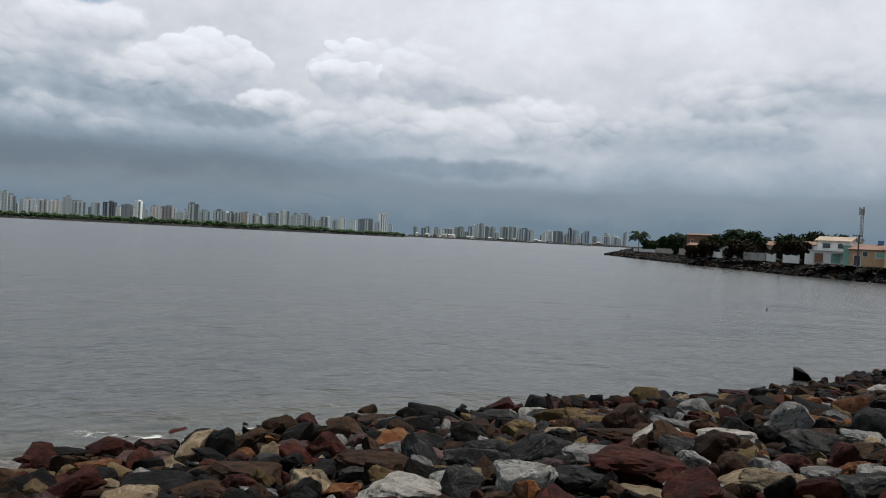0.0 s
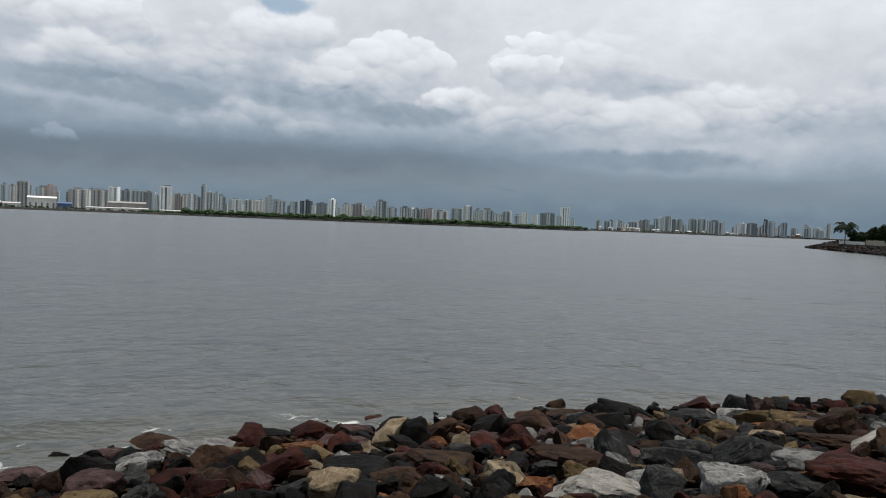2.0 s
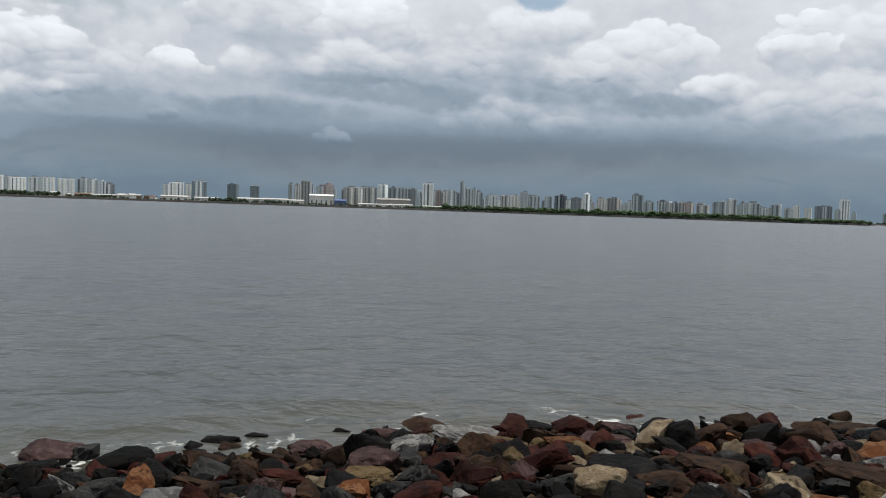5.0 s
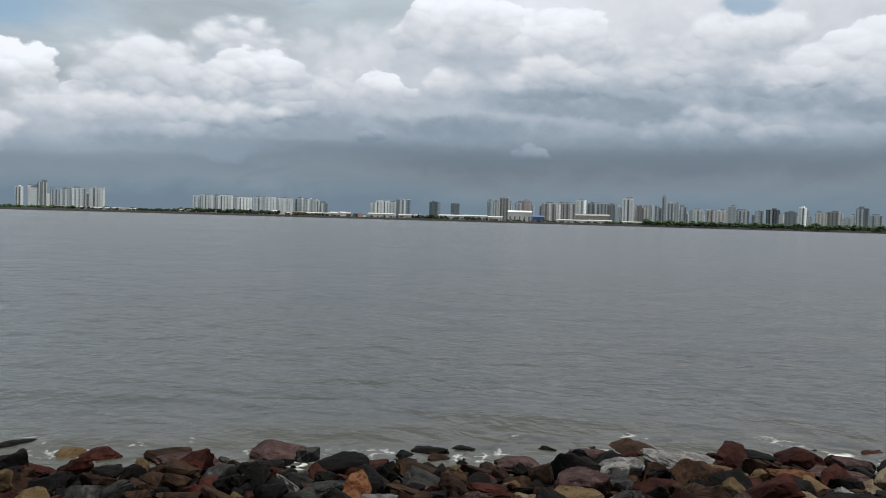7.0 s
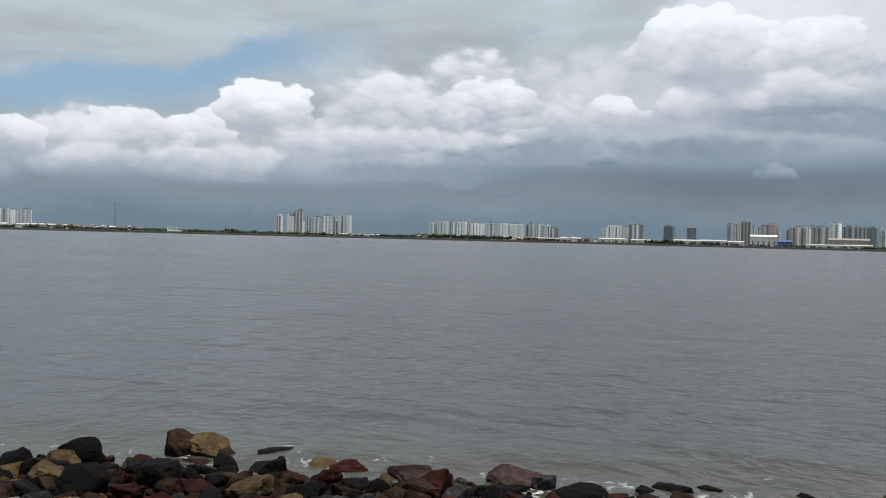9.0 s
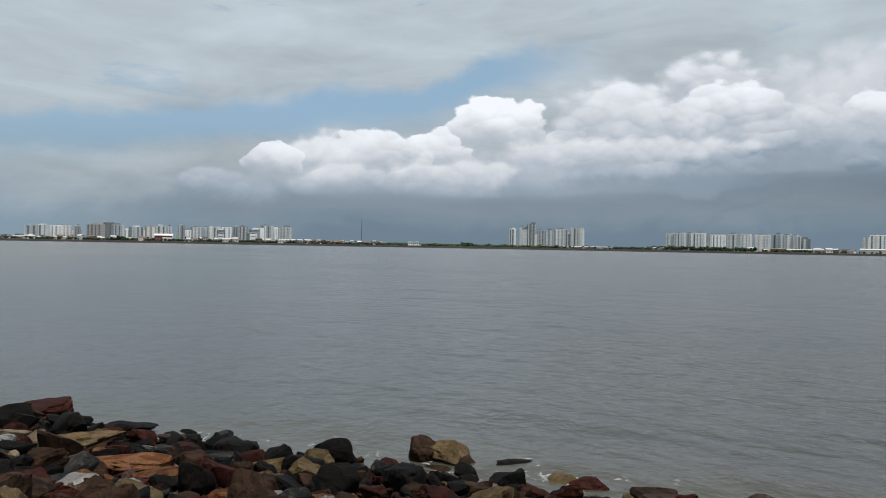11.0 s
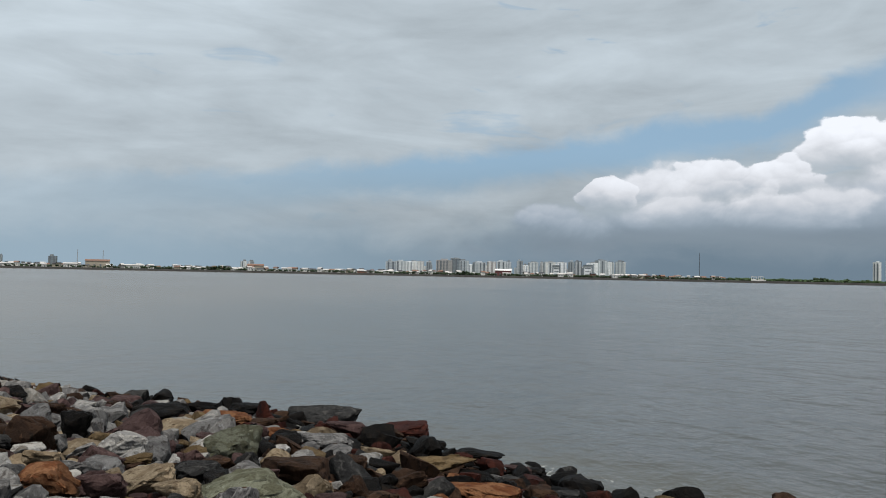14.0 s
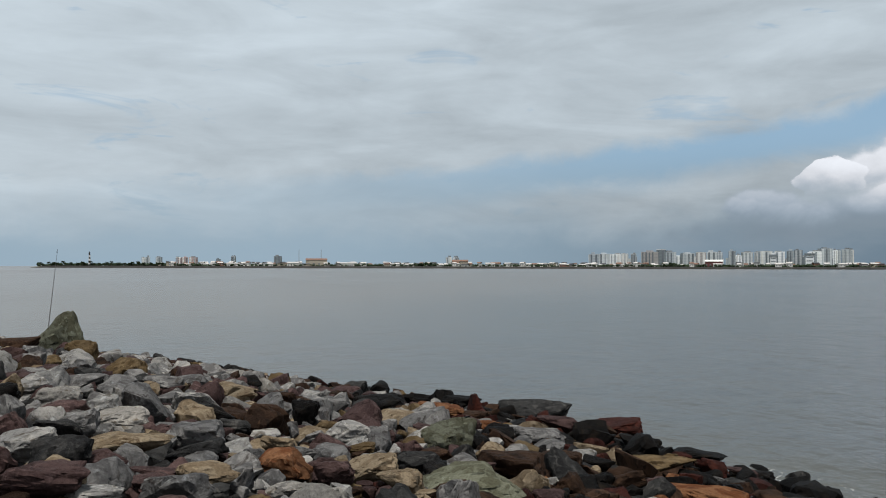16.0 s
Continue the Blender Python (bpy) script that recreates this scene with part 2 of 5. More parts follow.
def stone(name, main, second, stain, wet=0.0):
    """Broken quarry stone: two tones, stains, fine grain, some lichen-pale crusts."""
    m, n = material(name)
    co = n.node("ShaderNodeNewGeometry").outputs["Position"]
    rnd = n.math("ADD", n.node("ShaderNodeObjectInfo").outputs["Random"], n.node("ShaderNodeNewGeometry").outputs["Random Per Island"])
    co = n.vec("ADD", co, n.node("ShaderNodeCombineXYZ", {0: n.math("MULTIPLY", rnd, 37.0), 1: n.math("MULTIPLY", rnd, 11.0), 2: 0.0}).outputs[0])
    patch = n.noise(co, 3.2, 5.0, 0.6, 0.8)
    grain = n.noise(co, 38.0, 5.0, 0.65)
    seam = n.noise(co, 5.0, 7.0, 0.64, 0.9)
    c = n.mix(n.step(patch, 0.44, 0.56), (*main, 1), (*second, 1))
    c = n.mix(n.step(seam, 0.54, 0.64, 0.0, 0.85), c, (*stain, 1))
    c = n.mix(n.step(grain, 0.35, 0.75, 0.0, 0.55), c, n.mix(1.0, c, (0.34, 0.32, 0.31, 1), "MULTIPLY"))
    crust = n.noise(co, 9.0, 6.0, 0.7, 0.5)
    c = n.mix(n.step(crust, 0.57, 0.68, 0.0, 0.55), c, (second[0] * 1.6 + 0.006, second[1] * 1.7 + 0.0055, second[2] * 1.8 + 0.005, 1))
    c = n.mix(1.0, c, n.node("ShaderNodeCombineXYZ", {0: n.math("MULTIPLY_ADD", n.math("FRACT", n.math("MULTIPLY", rnd, 7.31)), 0.6, 0.65),
              1: n.math("MULTIPLY_ADD", n.math("FRACT", n.math("MULTIPLY", rnd, 7.31)), 0.58, 0.66), 2: n.math("MULTIPLY_ADD", n.math("FRACT", n.math("MULTIPLY", rnd, 7.31)), 0.55, 0.68)}).outputs[0], "MULTIPLY")
    r = n.math("MULTIPLY_ADD", grain, 0.25, 0.66 - 0.24 * wet)
    h = n.math("ADD", n.math("MULTIPLY", patch, 0.8), n.math("ADD", n.math("MULTIPLY", seam, 0.6), n.math("MULTIPLY", grain, 0.22)))
    finish(n, {"Base Color": c, "Roughness": r, "Specular IOR Level": 0.025 + 0.05 * wet}, h, 1.0, 0.07)
    return m


STONE = {
    "red": stone("stone_red", (0.0185, 0.0053, 0.0038), (0.0348, 0.0101, 0.0068), (0.0070, 0.0033, 0.0026), 0.5),
    "black": stone("stone_black", (0.0013, 0.0011, 0.0010), (0.0031, 0.0024, 0.0020), (0.0090, 0.0064, 0.0042), 0.7),
    "purple": stone("stone_purple", (0.0364, 0.0221, 0.0211), (0.0590, 0.0373, 0.0348), (0.0157, 0.0095, 0.0084), 0.3),
    "brown": stone("stone_brown", (0.0173, 0.0100, 0.0065), (0.0313, 0.0178, 0.0111), (0.0054, 0.0039, 0.0030), 0.3),
    "orange": stone("stone_orange", (0.0704, 0.0271, 0.0121), (0.1142, 0.0558, 0.0282), (0.0260, 0.0113, 0.0064)),
    "ochre": stone("stone_ochre", (0.0626, 0.0429, 0.0214), (0.0890, 0.0643, 0.0358), (0.0227, 0.0156, 0.0089)),
    "tan": stone("stone_tan", (0.1180, 0.0891, 0.0580), (0.1686, 0.1349, 0.0931), (0.0474, 0.0307, 0.0167)),
    "olive": stone("stone_olive", (0.0570, 0.0570, 0.0384), (0.0950, 0.0985, 0.0731), (0.0290, 0.0279, 0.0174)),
    "grey": stone("stone_grey", (0.0756, 0.0740, 0.0733), (0.1373, 0.1343, 0.1301), (0.0378, 0.0333, 0.0302)),
    "pale": stone("stone_pale", (0.1403, 0.1379, 0.1339), (0.2157, 0.2093, 0.1953), (0.0540, 0.0453, 0.0353)),
    "white": stone("stone_white", (0.1506, 0.1438, 0.1327), (0.2007, 0.1896, 0.1717), (0.0725, 0.0569, 0.0402)),
    "slate": stone("stone_slate", (0.0149, 0.0149, 0.0149), (0.0270, 0.0270, 0.0265), (0.0594, 0.0568, 0.0530)),
}
WORDS = {"red": "dark red sandstone boulder, damp, on the stone slope", "black": "wet blackened boulder lying at the water's edge",
         "purple": "purplish brown quarried boulder among smaller stones", "brown": "rust brown broken boulder on the stone slope",
         "orange": "orange weathered boulder with pale crust on the slope", "ochre": "yellow ochre boulder with dark stains on the slope",
         "tan": "sandy tan boulder with rough broken faces", "olive": "greenish grey pointed boulder resting on other stones",
         "grey": "mid grey angular boulder on the stone slope", "pale": "pale grey angular boulder on the dry upper slope",
         "white": "whitish smooth boulder on the dry upper slope", "slate": "dark slate grey boulder with sharp broken faces"}


def plain(name, a, b, scale=1.0, rough=0.7, detail=5.0, bump=0.3, dist=0.02, metal=0.0):
    m, n = material(name)
    co = n.node("ShaderNodeNewGeometry").outputs["Position"]
    big, fine = n.noise(co, scale * 0.35, 4.0, 0.6, 0.4), n.noise(co, scale * 4.0, detail, 0.6)
    c = n.mix(n.step(big, 0.35, 0.68), (*a, 1), (*b, 1))
    c = n.mix(n.step(fine, 0.42, 0.75, 0.0, 0.45), c, n.mix(1.0, c, (0.6, 0.58, 0.56, 1), "MULTIPLY"))
    finish(n, {"Base Color": c, "Roughness": rough, "Metallic": metal}, fine, bump, dist)
    return m


def facade(name, wall, band, gap):
    """Far facade: storey bands every 3 m and narrow vertical joints; haze is in the wall colours."""
    m, n = material(name)
    co = n.node("ShaderNodeNewGeometry").outputs["Position"]
    z = n.node("ShaderNodeSeparateXYZ", {0: co}).outputs[2]
    storey = n.math("FRACT", n.math("DIVIDE", z, 3.0))
    k = n.step(storey, 0.36, 0.46)
    k = n.math("MULTIPLY", k, gap)
    rnd = n.node("ShaderNodeObjectInfo").outputs["Random"]
    tint = n.math("MULTIPLY_ADD", rnd, 0.35, 0.8)
    c = n.mix(k, (*wall, 1), (*band, 1))
    c = n.mix(1.0, c, n.node("ShaderNodeCombineXYZ", {0: tint, 1: tint, 2: tint}).outputs[0], "MULTIPLY")
    c = n.mix(n.step(n.noise(co, 0.06, 4.0), 0.4, 0.7, 0.0, 0.3), c, (*band, 1))
    finish(n, {"Base Color": c, "Roughness": 0.75})
    return m


# muted, blue-leaning wall colours: distance haze is painted into them
HAZED_FACADE = {
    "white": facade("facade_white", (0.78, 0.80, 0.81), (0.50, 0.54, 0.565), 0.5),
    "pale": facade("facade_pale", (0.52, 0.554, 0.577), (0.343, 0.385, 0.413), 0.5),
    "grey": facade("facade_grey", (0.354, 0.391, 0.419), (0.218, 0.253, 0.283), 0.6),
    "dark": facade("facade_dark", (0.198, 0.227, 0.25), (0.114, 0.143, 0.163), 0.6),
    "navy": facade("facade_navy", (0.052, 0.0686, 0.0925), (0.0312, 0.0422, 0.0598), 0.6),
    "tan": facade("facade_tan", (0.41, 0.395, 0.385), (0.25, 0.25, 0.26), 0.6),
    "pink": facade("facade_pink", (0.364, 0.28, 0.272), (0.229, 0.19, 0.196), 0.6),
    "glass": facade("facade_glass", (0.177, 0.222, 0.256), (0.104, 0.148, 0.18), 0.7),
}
STRIP_DARK = plain("window_strip_dark", (0.10, 0.12, 0.14), (0.14, 0.16, 0.18), 0.3, 0.35)
STRIP_PALE = plain("balcony_strip_pale", (0.62, 0.63, 0.62), (0.52, 0.53, 0.53), 0.3, 0.7)
ROOF_TOP = plain("roof_box", (0.20, 0.215, 0.22), (0.13, 0.14, 0.15), 0.3, 0.8)
PLASTER_WHITE = plain("plaster_white", (0.62, 0.615, 0.60), (0.53, 0.52, 0.50), 0.6, 0.85)
PLASTER_PEACH = plain("plaster_peach", (0.42, 0.26, 0.155), (0.36, 0.215, 0.125), 0.6, 0.85)
PLASTER_CREAM = plain("plaster_cream", (0.37, 0.33, 0.265), (0.31, 0.275, 0.22), 0.6, 0.85)
PLASTER_GREEN = plain("plaster_green", (0.20, 0.36, 0.31), (0.16, 0.30, 0.26), 0.6, 0.8)
PLASTER_YELLOW = plain("plaster_yellow", (0.52, 0.46, 0.22), (0.46, 0.40, 0.19), 0.6, 0.85)
BRICK_RED = plain("brick_red", (0.155, 0.075, 0.05), (0.20, 0.095, 0.062), 1.2, 0.9)
TERRACOTTA = plain("terracotta", (0.125, 0.066, 0.046), (0.17, 0.10, 0.072), 1.5, 0.9)
ROOF_GREY = plain("roof_grey", (0.42, 0.41, 0.40), (0.33, 0.315, 0.30), 1.0, 0.85)
ROOF_PALE = plain("roof_pale", (0.30, 0.235, 0.18), (0.24, 0.185, 0.14), 1.2, 0.9)
DARK_GLASS = plain("dark_glass", (0.03, 0.035, 0.04), (0.045, 0.05, 0.055), 1.0, 0.15, bump=0.0)
CONCRETE = plain("concrete", (0.26, 0.25, 0.235), (0.19, 0.18, 0.17), 0.8, 0.9)
DARK_METAL = plain("dark_metal", (0.05, 0.05, 0.055), (0.07, 0.07, 0.075), 1.0, 0.5, metal=0.6)
BLACK_PAINT = plain("black_paint", (0.03, 0.03, 0.032), (0.045, 0.045, 0.045), 0.5, 0.6)
BLUE_SHEET = plain("blue_sheet", (0.05, 0.085, 0.19), (0.06, 0.10, 0.22), 0.4, 0.6)
RED_PAINT = plain("red_paint", (0.12, 0.035, 0.035), (0.09, 0.028, 0.028), 0.4, 0.7)
BARK = plain("bark", (0.12, 0.095, 0.07), (0.08, 0.062, 0.048), 6.0, 0.95, bump=0.8)
CARBON = plain("carbon_rod", (0.05, 0.05, 0.05), (0.08, 0.075, 0.07), 6.0, 0.4)
BANK_STONE = plain("bank_stone", (0.018, 0.0175, 0.016), (0.03, 0.029, 0.027), 0.15, 0.95)
BANK_SOIL = plain("bank_soil", (0.09, 0.10, 0.06), (0.13, 0.12, 0.085), 0.02, 0.95)
# rubble bed near black: the shade of the stone gaps is in its colour
RUBBLE_SHADE = plain("rubble_bed_shade", (0.006, 0.005, 0.0042), (0.012, 0.010, 0.008), 3.0, 0.95, bump=1.0, dist=0.08)


def foliage(name, a, b, scale):
    m, n = material(name)
    co = n.node("ShaderNodeNewGeometry").outputs["Position"]
    rnd = n.node("ShaderNodeNewGeometry").outputs["Random Per Island"]
    c = n.mix(n.noise(co, scale, 4.0, 0.6), (*a, 1), (*b, 1))
    c = n.mix(n.math("MULTIPLY", rnd, 0.5), c, (a[0] * 1.9, a[1] * 1.8, a[2] * 1.3, 1))
    finish(n, {"Base Color": c, "Roughness": 0.8, "Specular IOR Level": 0.08})
    return m


LEAF = foliage("leaf_green", (0.010, 0.017, 0.007), (0.022, 0.034, 0.012), 0.6)
LEAF_DRY = foliage("leaf_dry", (0.017, 0.012, 0.008), (0.013, 0.013, 0.008), 0.6)
FROND = foliage("palm_frond", (0.006, 0.011, 0.006), (0.012, 0.020, 0.009), 0.8)
MANGROVE = foliage("mangrove", (0.026, 0.046, 0.024), (0.044, 0.066, 0.034), 0.03)
FAR_TREE = foliage("far_tree", (0.016, 0.026, 0.016), (0.028, 0.040, 0.024), 0.05)

# turbid river water with small waves; foam where the "surf" value is high
WATER, n = material("river_water")
co = n.node("ShaderNodeNewGeometry").outputs["Position"]
turn = n.node("ShaderNodeMapping", {"Vector": co, "Rotation": (0, 0, radians(-38)), "Scale": (0.85, 1.0, 1.0)}).outputs[0]
near_w = n.noise(turn, 2.6, 4.0, 0.6, 0.5)
mid_w = n.noise(turn, 0.75, 3.0, 0.55, 0.3)
far_w = n.noise(turn, 0.06, 4.0, 0.6, 0.5)
swell = n.noise(n.vec("MULTIPLY", turn, (0.8, 1.0, 1.0)), 0.26, 3.0, 0.6, 0.4)
wide = n.noise(n.vec("MULTIPLY", turn, (0.4, 1.0, 1.0)), 0.012, 4.0, 0.6, 0.6)
surf = n.node("ShaderNodeAttribute", attribute_name="surf").outputs["Fac"]
lace = n.node("ShaderNodeTexVoronoi", {"Vector": n.vec("ADD", co, n.vec("MULTIPLY", n.node("ShaderNodeTexNoise", {"Vector": co, "Scale": 1.6, "Detail": 5.0}).outputs["Color"], (1.1, 1.1, 0))), "Scale": 2.2, "Detail": 1.5}, feature="DISTANCE_TO_EDGE").outputs["Distance"]
lace = n.step(lace, 0.085, 0.02)
clump = n.noise(turn, 0.85, 4.0, 0.65, 0.6)
foam = n.math("MULTIPLY", lace, n.step(n.math("ADD", n.math("MULTIPLY", surf, 0.34), clump), 0.87, 1.02), clamp=True)
shallow = n.mix(n.step(surf, 0.0, 0.9), (0.036, 0.038, 0.036, 1), (0.040, 0.039, 0.030, 1))
shallow = n.mix(n.step(wide, 0.35, 0.7, 0.0, 0.35), shallow, (0.060, 0.059, 0.055, 1))
south = n.math("ADD", n.node("ShaderNodeSeparateXYZ", {0: co}).outputs[1], n.math("MULTIPLY_ADD", wide, 60.0, -30.0))
shallow = n.mix(n.step(south, -10.0, -60.0), shallow, (0.078, 0.064, 0.049, 1))
colour = n.mix(foam, shallow, (0.46, 0.47, 0.45, 1))
rough = n.math("ADD", n.math("MULTIPLY_ADD", wide, 0.12, 0.15), n.math("MULTIPLY", foam, 0.5))
long_w = n.noise(n.vec("MULTIPLY", turn, (0.6, 1.0, 1.0)), 0.022, 3.0, 0.6, 0.5)
height = n.math("MULTIPLY", near_w, 0.06)
for wave, tall in ((mid_w, 0.22), (swell, 0.36), (far_w, 0.9), (long_w, 1.2)):
    height = n.math("ADD", height, n.math("MULTIPLY", wave, tall))
# the water lies calmer in the lee of the stone slope
height = n.math("MULTIPLY", height, n.step(south, -25.0, 25.0, 0.35, 1.0))
finish(n, {"Base Color": colour, "Roughness": rough, "IOR": 1.33}, height, 1.0, 1.0)

# ---------------------------------------------------------------- mesh tools
def mesh_of(name, bm, mat, smooth=None):
    me = bpy.data.meshes.new(name)
    bm.to_mesh(me)
    bm.free()
    if mat is not None:
        me.materials.append(mat)
    if smooth is not None:
        me.shade_smooth()
        me.set_sharp_from_angle(angle=radians(smooth))
    return me


def part(name, bm, mat, parent=None, label="", smooth=None):
    ob = new(name, mesh_of(name, bm, mat, smooth))
    ob.parent = parent
    return tagged(ob, label)


def raw(name, verts, faces, mat, smooth=None):
    me = bpy.data.meshes.new(name)
    me.from_pydata(verts, [], faces)
    me.update()
    me.materials.append(mat)
    if smooth is not None:
        me.shade_smooth()
        if smooth < 180:
            me.set_sharp_from_angle(angle=radians(smooth))
    return new(name, me)


def box(bm, x0, x1, y0, y1, z0, z1, bevel=0.0):
    m = Matrix.Translation(((x0 + x1) / 2, (y0 + y1) / 2, (z0 + z1) / 2)) @ Matrix.Diagonal((x1 - x0, y1 - y0, z1 - z0, 1))
    got = bmesh.ops.create_cube(bm, size=1, matrix=m)
    if bevel:
        bmesh.ops.bevel(bm, geom=list({e for v in got["verts"] for e in v.link_edges}), offset=bevel, segments=1, affect="EDGES")
    return bm


def boxed(*a, bevel=0.0):
    return box(bmesh.new(), *a, bevel=bevel)


def tube(bm, a, b, ra, rb, n=8):
    a, b = Vector(a), Vector(b)
    m = Matrix.Translation((a + b) / 2) @ (b - a).to_track_quat("Z", "Y").to_matrix().to_4x4()
    bmesh.ops.create_cone(bm, cap_ends=True, segments=n, radius1=ra, radius2=rb, depth=(b - a).length, matrix=m)
    return bm


def polar(a, d, z=0.0):
    """A place by its bearing (degrees to the left of +y) and distance from the look-out."""
    return Vector((-math.sin(radians(a)) * d, math.cos(radians(a)) * d, z))


# ---------------------------------------------------------------- shore, ground, water
SHORE = np.array([(900, 520), (300, 440), (120, 405), (82, 388), (75, 374), (73, 300), (74.7, 229.5), (75.8, 178.7), (81.3, 149.3), (88, 122), (80, 95), (62, 74), (40, 50),
                  (27, 39.5), (18, 32.8), (14, 29.6), (8.5, 25.4), (3.7, 23.4), (-0.4, 20.9), (-4.5, 18), (-7.4, 15.5), (-9.5, 13), (-11.3, 10.5),
                  (-13.5, 8), (-16, 5), (-18, 2), (-19.8, -1), (-21.8, -4), (-24.5, -8.5), (-26.5, -14), (-28.8, -21), (-31, -32), (-33, -48), (-36, -80), (-60, -400)], float)


def inland(x, y):
    """Metres landward of the water's edge (minus: out in the river)."""
    p = np.stack([np.ravel(x), np.ravel(y)], -1).astype(float)
    best, sign = np.full(len(p), 1e9), np.ones(len(p))
    for a, b in zip(SHORE[:-1], SHORE[1:]):
        ab = b - a
        u = np.clip(((p - a) @ ab) / (ab @ ab), 0, 1)
        q = p - (a + u[:, None] * ab)
        d = np.hypot(q[:, 0], q[:, 1])
        s = np.where(ab[0] * (p[:, 1] - a[1]) - ab[1] * (p[:, 0] - a[0]) > 0, 1.0, -1.0)
        near = d < best - 1e-6
        best, sign = np.where(near, d, best), np.where(near, s, sign)
    return best * sign


def land(x, y):
    d = inland(x, y)
    return np.clip(0.2 * d - 0.12 - 0.2 * np.clip((np.ravel(y) + 5) / 6, 0, 1), -5.0, 2.75)


def ring_grid(radii, count, cx=0.0, cy=0.0):
    a = np.linspace(0, 2 * np.pi, count, endpoint=False)
    xs = (cx - np.sin(a)[None, :] * radii[:, None]).ravel()
    ys = (cy + np.cos(a)[None, :] * radii[:, None]).ravel()
    faces = [(i * count + j, i * count + (j + 1) % count, (i + 1) * count + (j + 1) % count, (i + 1) * count + j)
             for i in range(len(radii) - 1) for j in range(count)]
    return xs, ys, faces


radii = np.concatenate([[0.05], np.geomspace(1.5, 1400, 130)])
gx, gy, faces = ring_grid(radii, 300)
# bed lies low; its near-black colour stands in for gap shade
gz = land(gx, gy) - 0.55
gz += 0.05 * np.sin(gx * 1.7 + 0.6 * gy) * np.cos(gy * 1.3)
ground = tagged(raw("ground", np.stack([gx, gy, gz], -1).tolist(), faces, RUBBLE_SHADE, 180), "rubble and earth bed coloured near black as shade between stones", "ground", kind="structure")

radii = np.concatenate([[0.05], np.geomspace(3.0, 60, 150), np.geomspace(61.5, 4950, 70)])
wx, wy, faces = ring_grid(radii, 420)
wd = np.hypot(wx, wy)
fade = np.clip(1 - wd / 60, 0, 1)
wz = fade * (0.030 * np.sin(1.35 * (0.78 * wx - 0.62 * wy) + 1.3 * np.sin(0.21 * wx + 0.33 * wy)) + 0.018 * np.sin(2.9 * (0.62 * wx - 0.80 * wy) + 2.0 * np.sin(0.4 * wy - 0.3 * wx)))
water = raw("river", np.stack([wx, wy, wz], -1).tolist(), faces, WATER, 180)
tagged(water, "grey brown river water with small ripples and shore foam", "water", kind="structure")
surf = water.data.attributes.new("surf", "FLOAT", "POINT")
sd = -inland(wx, wy)
surf.data.foreach_set("value", np.where(wd < 90, np.clip(1 - (sd - 0.2) / 4.2, 0, 1) * np.clip((9 - wx) / 12, 0.25, 1) * np.clip((wy + 12) / 12, 0.3, 1), 0.0).astype(np.float32))

# ---------------------------------------------------------------- stones
def stone_mesh(name, seed, cuts, rough, worn=2):
    """A broken quarry stone: the hull of points on a squarish block, cut finer, its edges worn and its faces roughened. About 1 m across."""
    rnd = random.Random(seed)
    bm = bmesh.new()
    square = rnd.uniform(2.6, 5.0)
    for _ in range(rnd.randint(11, 17)):
        p = Vector((rnd.uniform(-1, 1), rnd.uniform(-1, 1), rnd.uniform(-1, 1)))
        k = sum(abs(c) ** square for c in p) ** (1 / square)
        bm.verts.new(p / max(k, 0.05) * rnd.uniform(0.84, 1.0))
    bmesh.ops.convex_hull(bm, input=list(bm.verts))
    bmesh.ops.delete(bm, geom=[v for v in bm.verts if not v.link_faces], context="VERTS")
    bmesh.ops.triangulate(bm, faces=list(bm.faces))
    bmesh.ops.subdivide_edges(bm, edges=list(bm.edges), cuts=cuts, use_grid_fill=True)
    bmesh.ops.triangulate(bm, faces=list(bm.faces))
    for _ in range(worn):
        bmesh.ops.smooth_vert(bm, verts=list(bm.verts), factor=0.45, use_axis_x=True, use_axis_y=True, use_axis_z=True)
    off = Vector((seed * 3.1, seed * 1.7, 0.3))
    for v in bm.verts:
        chip = abs(noise.noise(v.co * 1.9 + off)) + 0.5 * abs(noise.noise(v.co * 4.3 + off))
        v.co += v.co.normalized() * (noise.fractal(v.co * 3.0 + off, 0.9, 2.0, 4) * rough - chip * rough * 1.6)
    xs, ys, zs = ([v.co[i] for v in bm.verts] for i in range(3))
    for v in bm.verts:
        v.co = Vector(((v.co.x - (min(xs) + max(xs)) / 2) / (max(xs) - min(xs)), (v.co.y - (min(ys) + max(ys)) / 2) / (max(ys) - min(ys)), (v.co.z - min(zs)) / (max(zs) - min(zs))))
    return mesh_of(name, bm, STONE["grey"], 22)


FINE = [stone_mesh("boulder", 11 + i, 9, 0.075, 4) for i in range(20)]
SMALL = [stone_mesh("rock", 71 + i, 5, 0.08) for i in range(20)]
POINTED = stone_mesh("boulder", 5, 9, 0.09, 2)
for v in POINTED.vertices:
    k = 1.15 - 1.02 * max(0.0, v.co.z - 0.08)
    v.co.x, v.co.y = v.co.x * k - 0.10 * v.co.z, v.co.y * k
taken = []                      # (x, y, radius) of the stones that stand already


def set_stone(ob, colour):
    ob.material_slots[0].link = "OBJECT"
    ob.material_slots[0].material = STONE[colour]


